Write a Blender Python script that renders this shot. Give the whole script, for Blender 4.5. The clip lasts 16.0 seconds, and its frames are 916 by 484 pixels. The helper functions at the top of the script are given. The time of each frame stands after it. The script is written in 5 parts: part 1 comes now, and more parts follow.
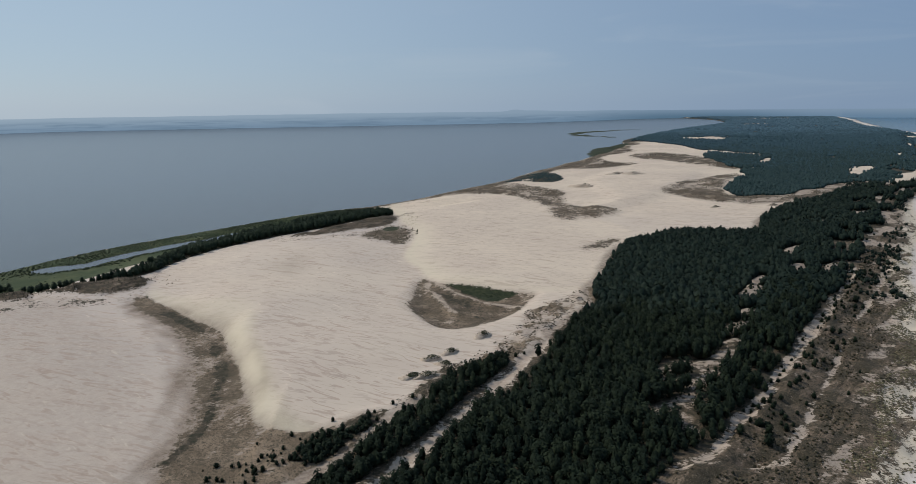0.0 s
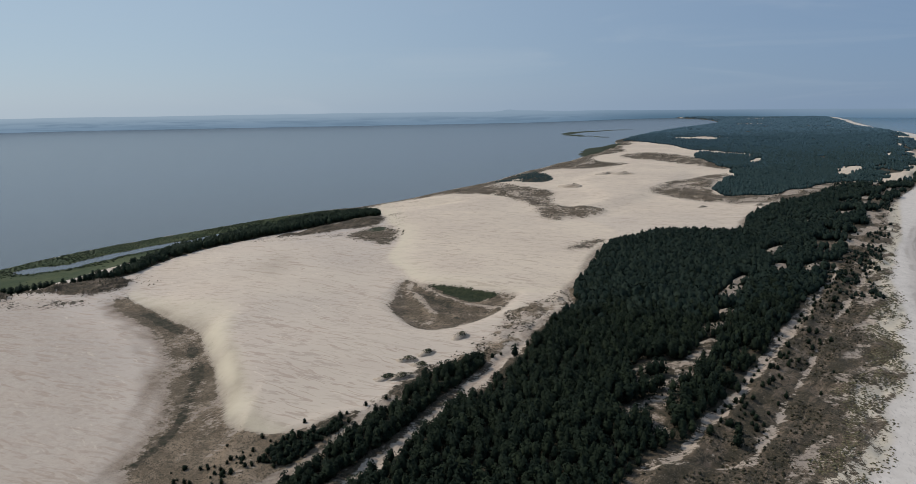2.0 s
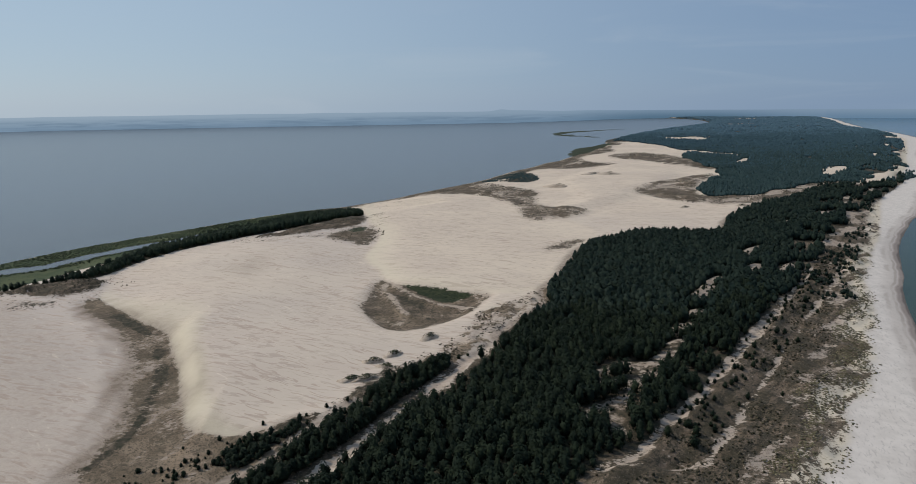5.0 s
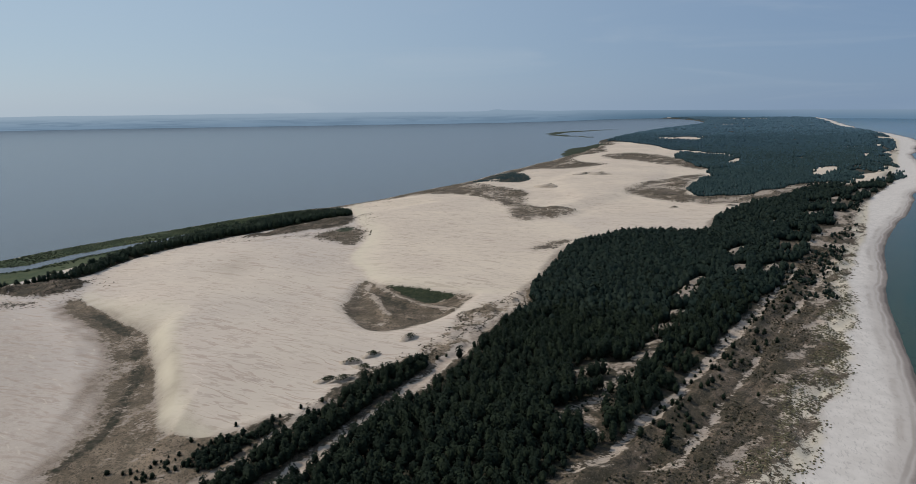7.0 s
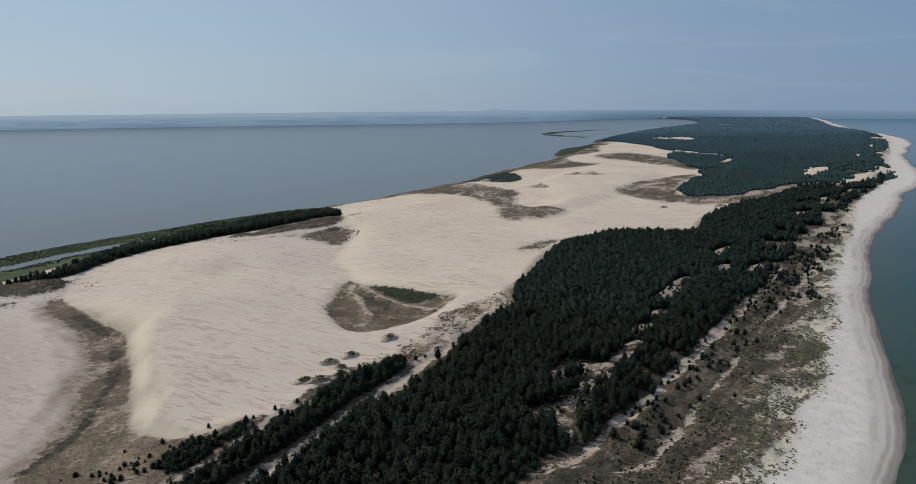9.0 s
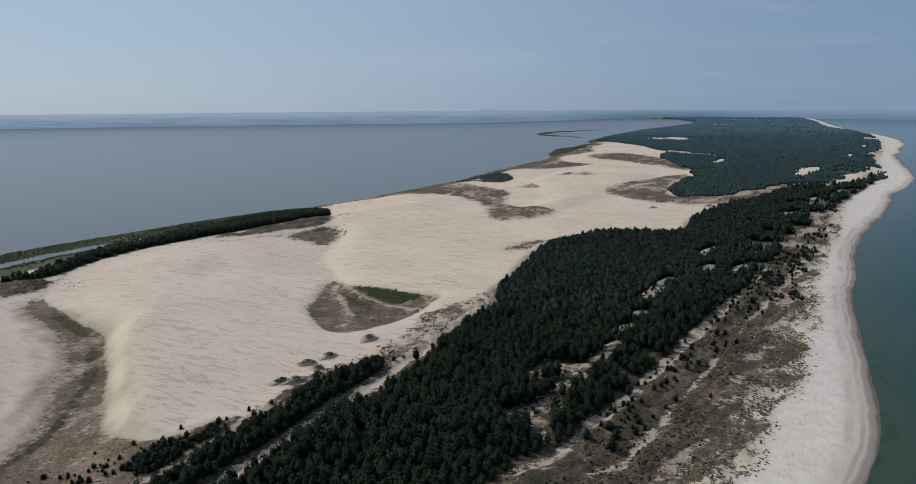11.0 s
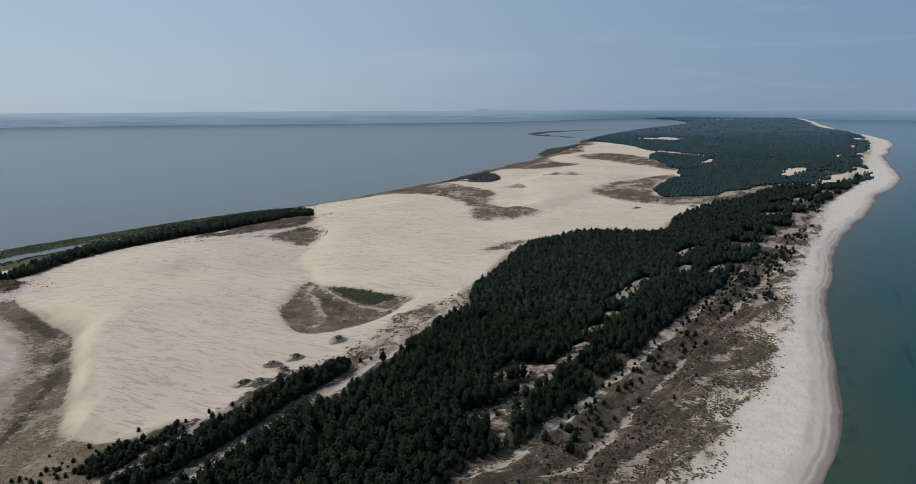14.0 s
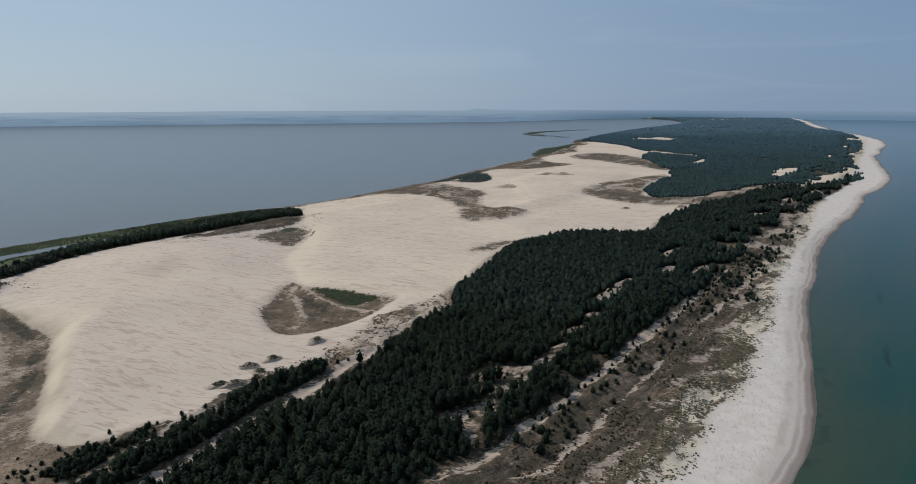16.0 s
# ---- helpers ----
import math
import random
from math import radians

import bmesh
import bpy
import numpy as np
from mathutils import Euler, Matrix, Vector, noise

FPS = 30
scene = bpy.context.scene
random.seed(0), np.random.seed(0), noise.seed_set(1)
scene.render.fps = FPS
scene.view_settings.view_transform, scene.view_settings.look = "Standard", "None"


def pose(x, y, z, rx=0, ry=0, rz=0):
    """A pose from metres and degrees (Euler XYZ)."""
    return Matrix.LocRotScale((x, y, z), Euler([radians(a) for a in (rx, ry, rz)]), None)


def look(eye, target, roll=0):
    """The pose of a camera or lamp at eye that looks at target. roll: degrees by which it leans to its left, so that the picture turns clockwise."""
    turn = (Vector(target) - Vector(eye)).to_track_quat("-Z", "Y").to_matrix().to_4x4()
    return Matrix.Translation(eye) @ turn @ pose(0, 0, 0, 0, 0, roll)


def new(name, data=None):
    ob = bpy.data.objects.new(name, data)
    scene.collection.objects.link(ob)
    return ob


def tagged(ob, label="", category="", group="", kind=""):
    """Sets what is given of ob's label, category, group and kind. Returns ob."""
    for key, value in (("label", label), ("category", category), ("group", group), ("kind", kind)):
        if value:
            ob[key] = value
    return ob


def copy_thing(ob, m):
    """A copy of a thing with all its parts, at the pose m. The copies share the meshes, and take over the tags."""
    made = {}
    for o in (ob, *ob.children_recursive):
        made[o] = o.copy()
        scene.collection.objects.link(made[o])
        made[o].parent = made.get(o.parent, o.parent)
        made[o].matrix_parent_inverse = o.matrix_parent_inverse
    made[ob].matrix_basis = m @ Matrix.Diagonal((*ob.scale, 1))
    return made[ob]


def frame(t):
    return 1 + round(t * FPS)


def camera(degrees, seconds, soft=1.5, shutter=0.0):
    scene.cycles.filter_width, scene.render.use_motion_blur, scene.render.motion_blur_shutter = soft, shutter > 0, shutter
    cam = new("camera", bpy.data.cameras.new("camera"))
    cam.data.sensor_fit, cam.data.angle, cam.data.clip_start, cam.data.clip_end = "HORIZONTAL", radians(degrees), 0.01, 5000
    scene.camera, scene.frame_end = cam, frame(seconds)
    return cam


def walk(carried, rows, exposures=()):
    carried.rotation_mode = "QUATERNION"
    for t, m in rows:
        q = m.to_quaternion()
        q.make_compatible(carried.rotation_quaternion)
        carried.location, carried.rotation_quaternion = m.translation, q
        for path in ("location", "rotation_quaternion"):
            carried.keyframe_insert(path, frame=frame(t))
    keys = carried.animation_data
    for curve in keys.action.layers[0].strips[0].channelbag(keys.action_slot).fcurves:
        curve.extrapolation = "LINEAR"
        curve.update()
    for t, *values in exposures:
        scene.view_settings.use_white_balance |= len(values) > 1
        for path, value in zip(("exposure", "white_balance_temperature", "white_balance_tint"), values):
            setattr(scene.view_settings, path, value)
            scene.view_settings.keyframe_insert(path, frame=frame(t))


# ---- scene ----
cam = camera(73.7, 16.0, soft=0.6)
ROWS = [
    (0.0, 0.00, 0.00, 115.00, 0.627, -12.709, 0.680),
    (0.5, 2.16, 0.03, 115.11, 0.524, -12.714, 0.678),
    (1.0, 4.29, 0.07, 115.20, 0.424, -12.720, 0.673),
    (1.5, 6.41, 0.12, 115.28, 0.327, -12.725, 0.666),
    (2.0, 8.51, 0.20, 115.35, 0.232, -12.730, 0.657),
    (2.5, 10.60, 0.28, 115.41, 0.140, -12.735, 0.646),
    (3.0, 12.67, 0.37, 115.45, 0.049, -12.740, 0.634),
    (3.5, 14.72, 0.48, 115.49, -0.039, -12.745, 0.620),
    (4.0, 16.77, 0.60, 115.52, -0.125, -12.750, 0.604),
    (6.5, 26.86, 1.28, 115.58, -0.532, -12.772, 0.507),
    (7.0, 28.86, 1.43, 115.59, -0.608, -12.777, 0.485),
    (7.5, 30.86, 1.58, 115.59, -0.684, -12.782, 0.462),
    (8.0, 32.85, 1.73, 115.59, -0.759, -12.786, 0.438),
    (8.5, 34.85, 1.88, 115.60, -0.833, -12.791, 0.414),
    (9.0, 36.85, 2.03, 115.61, -0.906, -12.796, 0.390),
    (11.5, 46.90, 2.72, 115.73, -1.264, -12.823, 0.268),
    (12.0, 48.93, 2.84, 115.78, -1.334, -12.829, 0.244),
    (12.5, 50.98, 2.95, 115.84, -1.405, -12.835, 0.221),
    (13.0, 53.03, 3.05, 115.91, -1.476, -12.842, 0.199),
    (13.5, 55.10, 3.14, 115.99, -1.548, -12.848, 0.177),
    (14.0, 57.18, 3.21, 116.09, -1.619, -12.856, 0.156),
    (14.5, 59.28, 3.27, 116.20, -1.691, -12.863, 0.136),
    (15.0, 61.40, 3.32, 116.33, -1.764, -12.871, 0.118),
    (15.5, 63.53, 3.35, 116.47, -1.838, -12.879, 0.100),
    (16.0, 65.69, 3.37, 116.63, -1.912, -12.887, 0.084),
]
EXPOSURE = 0.0
walk(cam, [(t, pose(x, y, z, 0, 0, yaw) @ pose(0, 0, 0, 90 + pitch) @ pose(0, 0, 0, 0, 0, -roll)) for t, x, y, z, yaw, pitch, roll in ROWS],
     exposures=((0.0, EXPOSURE), (16.0, EXPOSURE)))

# ---- sky and sun: a hazy midday, the sun high over the lake ----
SUN_FROM, SUN_HEIGHT = -72.0, 47.0
world = bpy.data.worlds.new("sky")
scene.world = world
world.use_nodes = True
sky = world.node_tree.nodes.new("ShaderNodeTexSky")
sky.sky_type, sky.sun_disc = "NISHITA", False
sky.sun_elevation, sky.sun_rotation = radians(SUN_HEIGHT), radians(SUN_FROM)
sky.air_density, sky.dust_density, sky.ozone_density = 1.0, 0.4, 3.0
haze = world.node_tree.nodes.new("ShaderNodeMix")
haze.data_type = "RGBA"
haze.inputs[0].default_value = 0.84
haze.inputs[7].default_value = (3.56, 4.78, 6.42, 1.0)
background = world.node_tree.nodes["Background"]
background.inputs["Strength"].default_value = 0.082
world.node_tree.links.new(sky.outputs["Color"], haze.inputs[6])
sky_way = world.node_tree.nodes.new("ShaderNodeTexCoord").outputs["Generated"]
toward = world.node_tree.nodes.new("ShaderNodeVectorMath")
toward.operation = "DOT_PRODUCT"
toward.inputs[1].default_value = (math.sin(radians(SUN_FROM)), math.cos(radians(SUN_FROM)), 0.35)
world.node_tree.links.new(sky_way, toward.inputs[0])
glow = world.node_tree.nodes.new("ShaderNodeMapRange")
glow.interpolation_type = "SMOOTHSTEP"
for key, value in (("From Min", -0.55), ("From Max", 1.05), ("To Min", 0.0), ("To Max", 1.0)):
    glow.inputs[key].default_value = value
world.node_tree.links.new(toward.outputs["Value"], glow.inputs["Value"])
brighter = world.node_tree.nodes.new("ShaderNodeMix")
brighter.data_type, brighter.blend_type = "RGBA", "MULTIPLY"
brighter.inputs[0].default_value = 1.0
tone = world.node_tree.nodes.new("ShaderNodeMix")
tone.data_type = "RGBA"
tone.inputs[6].default_value, tone.inputs[7].default_value = (0.65, 0.73, 0.84, 1.0), (1.30, 1.25, 1.16, 1.0)
world.node_tree.links.new(glow.outputs["Result"], tone.inputs[0])
world.node_tree.links.new(haze.outputs[2], brighter.inputs[6])
world.node_tree.links.new(tone.outputs[2], brighter.inputs[7])
stretch = world.node_tree.nodes.new("ShaderNodeMapping")
stretch.inputs["Scale"].default_value, stretch.inputs["Rotation"].default_value = (2.2, 2.2, 15.0), (0.05, 0.08, 0.0)
world.node_tree.links.new(sky_way, stretch.inputs["Vector"])
cirrus = world.node_tree.nodes.new("ShaderNodeTexNoise")
cirrus.inputs["Scale"].default_value, cirrus.inputs["Detail"].default_value, cirrus.inputs["Distortion"].default_value = 1.4, 5.0, 0.8
world.node_tree.links.new(stretch.outputs["Vector"], cirrus.inputs["Vector"])
veil = world.node_tree.nodes.new("ShaderNodeMapRange")
veil.interpolation_type = "SMOOTHSTEP"
for key, value in (("From Min", 0.52), ("From Max", 0.75), ("To Min", 0.0), ("To Max", 0.16)):
    veil.inputs[key].default_value = value
world.node_tree.links.new(cirrus.outputs["Fac"], veil.inputs["Value"])
clouded = world.node_tree.nodes.new("ShaderNodeMix")
clouded.data_type = "RGBA"
clouded.inputs[7].default_value = (5.6, 6.4, 7.2, 1.0)
world.node_tree.links.new(veil.outputs["Result"], clouded.inputs[0])
world.node_tree.links.new(brighter.outputs[2], clouded.inputs[6])
world.node_tree.links.new(clouded.outputs[2], background.inputs["Color"])

lamp = bpy.data.lights.new("sun", "SUN")
lamp.energy, lamp.angle, lamp.color = 2.6, radians(0.6), (1.0, 0.94, 0.86)
sun_way = Vector((math.sin(radians(SUN_FROM)) * math.cos(radians(SUN_HEIGHT)), math.cos(radians(SUN_FROM)) * math.cos(radians(SUN_HEIGHT)), math.sin(radians(SUN_HEIGHT))))
sun = new("sun", lamp)
sun.matrix_world = look(sun_way * 1000, (0, 0, 0))


# ---- materials ----
class Nodes:
    """A material's node tree with short calls."""

    def __init__(self, name):
        self.material = bpy.data.materials.new(name)
        self.material.use_nodes = True
        self.tree = self.material.node_tree
        self.shader = self.tree.nodes["Principled BSDF"]
        self.place = self.tree.nodes.new("ShaderNodeNewGeometry").outputs["Position"]

    def link(self, a, b):
        if isinstance(a, (int, float)):
            b.default_value = a
        elif isinstance(a, tuple):
            b.default_value = (*a, 1.0) if len(a) == 3 and len(b.default_value) == 4 else a
        else:
            self.tree.links.new(a, b)

    def scaled(self, x, y, z, turn=0.0):
        n = self.tree.nodes.new("ShaderNodeMapping")
        self.link(self.place, n.inputs["Vector"])
        n.inputs["Scale"].default_value = (x, y, z)
        n.inputs["Rotation"].default_value = (0, 0, radians(turn))
        return n.outputs["Vector"]

    def along(self, turn, length, width):
        n = self.tree.nodes.new("ShaderNodeMapping")
        n.vector_type = "TEXTURE"
        self.link(self.place, n.inputs["Vector"])
        n.inputs["Scale"].default_value = (length, width, width)
        n.inputs["Rotation"].default_value = (0, 0, radians(turn))
        return n.outputs["Vector"]

    def grain(self, scale, detail=4.0, rough=0.55, distort=0.0, at=None):
        n = self.tree.nodes.new("ShaderNodeTexNoise")
        self.link(at or self.place, n.inputs["Vector"])
        n.inputs["Scale"].default_value, n.inputs["Detail"].default_value = scale, detail
        n.inputs["Roughness"].default_value, n.inputs["Distortion"].default_value = rough, distort
        return n.outputs["Fac"]

    def math(self, kind, a, b=0.0, c=0.0, clamp=False):
        n = self.tree.nodes.new("ShaderNodeMath")
        n.operation, n.use_clamp = kind, clamp
        for value, socket in zip((a, b, c), n.inputs):
            self.link(value, socket)
        return n.outputs[0]

    def step(self, value, low, high, out_low=0.0, out_high=1.0):
        n = self.tree.nodes.new("ShaderNodeMapRange")
        n.interpolation_type = "SMOOTHSTEP"
        for v, key in ((value, "Value"), (low, "From Min"), (high, "From Max"), (out_low, "To Min"), (out_high, "To Max")):
            self.link(v, n.inputs[key])
        return n.outputs["Result"]

    def mix(self, f, a, b, kind="MIX"):
        n = self.tree.nodes.new("ShaderNodeMix")
        n.data_type, n.blend_type = "RGBA", kind
        self.link(f, n.inputs[0]), self.link(a, n.inputs[6]), self.link(b, n.inputs[7])
        return n.outputs[2]

    def attribute(self, name):
        n = self.tree.nodes.new("ShaderNodeAttribute")
        n.attribute_name = name
        return n

    def parts(self, name):
        n = self.tree.nodes.new("ShaderNodeSeparateColor")
        self.link(self.attribute(name).outputs["Color"], n.inputs[0])
        return n.outputs

    def bump(self, height, strength, distance):
        n = self.tree.nodes.new("ShaderNodeBump")
        self.link(height, n.inputs["Height"])
        n.inputs["Strength"].default_value, n.inputs["Distance"].default_value = strength, distance
        self.link(n.outputs["Normal"], self.shader.inputs["Normal"])

    def done(self, color, rough=0.9, spec=0.3):
        self.link(color, self.shader.inputs["Base Color"])
        self.link(rough, self.shader.inputs["Roughness"])
        self.link(spec, self.shader.inputs["Specular IOR Level"])
        return self.material


def ground_material():
    n = Nodes("dune_ground")
    veg, green, stale = n.parts("cover")[:3]
    floor, fresh, damp = n.parts("soil")[:3]
    grey, old, dry = n.parts("beach_sand")[:3]
    broad = n.grain(0.012, 3.0)
    streak = n.grain(1.0, 4.0, 0.58, 1.0, n.scaled(0.030, 0.080, 0.1, 8.0))
    fine = n.grain(1.0, 4.0, 0.65, 0.8, n.scaled(0.30, 0.95, 0.4, 4.0))
    hummock = n.grain(0.085, 5.0, 0.62, 0.6)
    patch = n.grain(0.028, 4.0, 0.6, 0.8)
    small = n.grain(0.36, 5.0, 0.68, 0.4)
    tiny = n.grain(1.0, 4.0, 0.68, 0.3, n.scaled(0.55, 1.5, 0.6, 14.0))
    dots = n.grain(0.95, 2.0, 0.5, 0.2)
    rows = n.grain(1.0, 4.0, 0.6, 0.6, n.along(49.0, 26.0, 4.2))
    strand = n.math("ADD", n.attribute("strand").outputs["Fac"], n.math("MULTIPLY", n.math("SUBTRACT", n.grain(0.030, 2.0), 0.5), 5.0))
    inland = n.math("SUBTRACT", 1.0, grey)
    # wind-cut strokes: thin damp hollows lying aslant, and pale crests between them
    strokes = n.grain(1.0, 3.0, 0.5, 1.3, n.along(-22.0, 14.0, 2.7))
    short = n.grain(1.0, 2.0, 0.5, 1.0, n.along(-14.0, 10.0, 2.2))
    pale = n.grain(1.0, 2.0, 0.5, 1.2, n.along(-38.0, 9.0, 2.0))
    dark_stroke = n.math("MULTIPLY", n.step(strokes, 0.56, 0.62), n.step(patch, 0.38, 0.56, 0.40, 1.0))
    dark_short = n.math("MULTIPLY", n.step(short, 0.55, 0.63), n.step(broad, 0.40, 0.58, 0.3, 1.0))
    crest = n.math("MULTIPLY", n.step(pale, 0.635, 0.69), n.step(patch, 0.58, 0.42, 0.2, 1.0))
    # dry sand with darker, damp ripple fields
    sand = n.mix(n.step(broad, 0.36, 0.66), (0.605, 0.498, 0.386), (0.552, 0.450, 0.354))
    sand = n.mix(stale, sand, (0.482, 0.408, 0.350))
    sand = n.mix(n.step(streak, 0.44, 0.68, 0.0, 0.4), sand, (0.500, 0.400, 0.325))
    sand = n.mix(n.math("MULTIPLY", dark_stroke, 0.66), sand, (0.378, 0.286, 0.224))
    sand = n.mix(n.math("MULTIPLY", dark_short, 0.60), sand, (0.380, 0.298, 0.240))
    sand = n.mix(n.math("MULTIPLY", crest, 0.5), sand, (0.680, 0.575, 0.455))
    sand = n.mix(n.step(fine, 0.52, 0.70, 0.0, 0.10), sand, (0.370, 0.292, 0.238))
    sand = n.mix(n.math("MULTIPLY", damp, n.step(streak, 0.20, 0.55, 0.6, 1.0)), sand, n.mix(n.step(small, 0.36, 0.64), (0.262, 0.200, 0.152), (0.190, 0.142, 0.106)))
    grit = n.grain(2.3, 4.0, 0.7, 0.2)
    sand = n.mix(n.math("MULTIPLY", n.math("MAXIMUM", damp, old), n.step(grit, 0.50, 0.62, 0.0, 0.55)), sand, (0.105, 0.082, 0.058))
    sand = n.mix(n.math("MULTIPLY", fresh, 0.88), sand, (0.590, 0.510, 0.380))
    sand = n.mix(n.math("MULTIPLY", old, 0.9), sand, n.mix(n.step(small, 0.36, 0.62), (0.330, 0.268, 0.215), (0.195, 0.152, 0.118)))
    # the beach: grey-white, flecked, with wrack lines and a wet brown edge
    beach = n.mix(n.step(n.grain(0.16, 5.0, 0.65), 0.35, 0.68), (0.610, 0.545, 0.485), (0.540, 0.480, 0.425))
    beach = n.mix(n.step(n.grain(1.0, 4.0, 0.6, 0.5, n.along(70.0, 2.6, 1.1)), 0.56, 0.63, 0.0, 0.42), beach, (0.330, 0.290, 0.260))
    beach = n.mix(n.step(strand, 15.0, 5.0, 0.0, 0.7), beach, (0.400, 0.345, 0.305))
    beach = n.mix(n.math("MULTIPLY", n.step(n.math("ABSOLUTE", n.math("SUBTRACT", strand, 9.5)), 2.2, 0.4), n.step(patch, 0.44, 0.60, 0.0, 0.35)), beach, (0.270, 0.220, 0.182))
    beach = n.mix(n.math("MULTIPLY", n.step(n.math("ABSOLUTE", n.math("SUBTRACT", strand, 5.2)), 1.3, 0.3), n.step(n.grain(0.03, 2.0), 0.40, 0.58, 0.15, 0.42)), beach, (0.170, 0.138, 0.115))
    beach = n.mix(n.step(strand, 4.6, 2.4, 0.0, 0.9), beach, n.mix(n.step(tiny, 0.3, 0.7), (0.250, 0.206, 0.180), (0.195, 0.160, 0.140)))
    beach = n.mix(n.step(strand, 1.6, 0.2, 0.0, 0.7), beach, (0.060, 0.052, 0.046))
    sand = n.mix(grey, sand, beach)
    # old grey dunes: thin dry grass, heath and lichen over sand
    turf = n.mix(n.step(hummock, 0.40, 0.62), (0.150, 0.108, 0.076), (0.088, 0.065, 0.043))
    turf = n.mix(n.step(small, 0.48, 0.62, 0.0, 0.85), turf, (0.034, 0.031, 0.019))
    turf = n.mix(n.step(small, 0.42, 0.32, 0.0, 0.8), turf, (0.165, 0.132, 0.106))
    turf = n.mix(n.step(tiny, 0.55, 0.68, 0.0, 0.6), turf, (0.036, 0.034, 0.022))
    turf = n.mix(n.math("MULTIPLY", old, n.step(rows, 0.46, 0.60, 0.0, 0.75)), turf, (0.034, 0.029, 0.018))
    turf = n.mix(n.math("MULTIPLY", old, n.step(rows, 0.44, 0.34, 0.0, 0.55)), turf, (0.250, 0.190, 0.140))
    turf = n.mix(n.step(dots, 0.56, 0.61, 0.0, 0.8), turf, (0.026, 0.024, 0.015))
    straw = n.mix(n.step(hummock, 0.38, 0.62), (0.300, 0.222, 0.155), (0.165, 0.120, 0.080))
    straw = n.mix(n.step(dots, 0.555, 0.60, 0.0, 0.7), straw, (0.062, 0.050, 0.033))
    straw = n.mix(n.step(small, 0.50, 0.66, 0.0, 0.6), straw, (0.090, 0.076, 0.052))
    straw = n.mix(n.step(patch, 0.46, 0.62, 0.0, 0.7), straw, (0.105, 0.082, 0.056))
    turf = n.mix(dry, turf, straw)
    turf = n.mix(n.step(grit, 0.50, 0.62, 0.0, 0.65), turf, (0.040, 0.036, 0.024))
    turf = n.mix(n.step(grit, 0.44, 0.33, 0.0, 0.6), turf, (0.230, 0.180, 0.132))
    rough_edge = n.math("ADD", n.math("MULTIPLY", n.math("SUBTRACT", small, 0.5), 1.5), n.math("ADD", n.math("ADD", n.math("MULTIPLY", n.math("SUBTRACT", patch, 0.5), 0.5), n.math("MULTIPLY", n.math("SUBTRACT", hummock, 0.5), 1.3)), n.math("MULTIPLY", n.math("SUBTRACT", tiny, 0.5), 1.5)))
    rough_edge = n.math("MULTIPLY", rough_edge, n.math("SUBTRACT", 1.0, n.math("MULTIPLY", dry, 0.35)))
    color = n.mix(n.math("MULTIPLY", n.step(n.math("ADD", veg, rough_edge), 0.40, 0.55), n.step(veg, 0.03, 0.16)), sand, turf)
    across = n.tree.nodes.new("ShaderNodeSeparateXYZ")
    n.link(n.place, across.inputs[0])
    meadow = n.mix(n.step(small, 0.38, 0.62), (0.022, 0.029, 0.014), (0.042, 0.048, 0.023))
    meadow = n.mix(n.step(across.outputs["X"], -140.0, -170.0), meadow, n.mix(n.step(patch, 0.36, 0.64), (0.040, 0.056, 0.024), (0.070, 0.082, 0.036)))
    meadow = n.mix(n.step(tiny, 0.52, 0.70, 0.0, 0.7), meadow, (0.020, 0.027, 0.012))
    color = n.mix(n.step(n.math("ADD", green, n.math("MULTIPLY", rough_edge, 0.7)), 0.40, 0.62), color, meadow)
    litter = n.mix(n.step(small, 0.38, 0.62), (0.075, 0.058, 0.040), (0.030, 0.030, 0.018))
    color = n.mix(n.step(n.math("ADD", floor, n.math("MULTIPLY", rough_edge, 0.5)), 0.40, 0.60), color, litter)
    low = n.math("MULTIPLY", n.math("ADD", n.math("MULTIPLY", streak, 0.12), n.math("MULTIPLY", dark_stroke, -0.04)), n.math("MULTIPLY", n.math("SUBTRACT", 1.0, n.math("MULTIPLY", fresh, 0.9)), n.math("MAXIMUM", inland, 0.1)))
    height = n.math("ADD", low, n.math("MULTIPLY", n.math("ADD", n.math("MULTIPLY", small, 1.0), n.math("MULTIPLY", tiny, 0.35)), n.math("ADD", n.math("MULTIPLY", veg, 0.9), 0.06)))
    n.bump(height, 0.6, 1.0)
    return n.done(color, 0.92, 0.2)


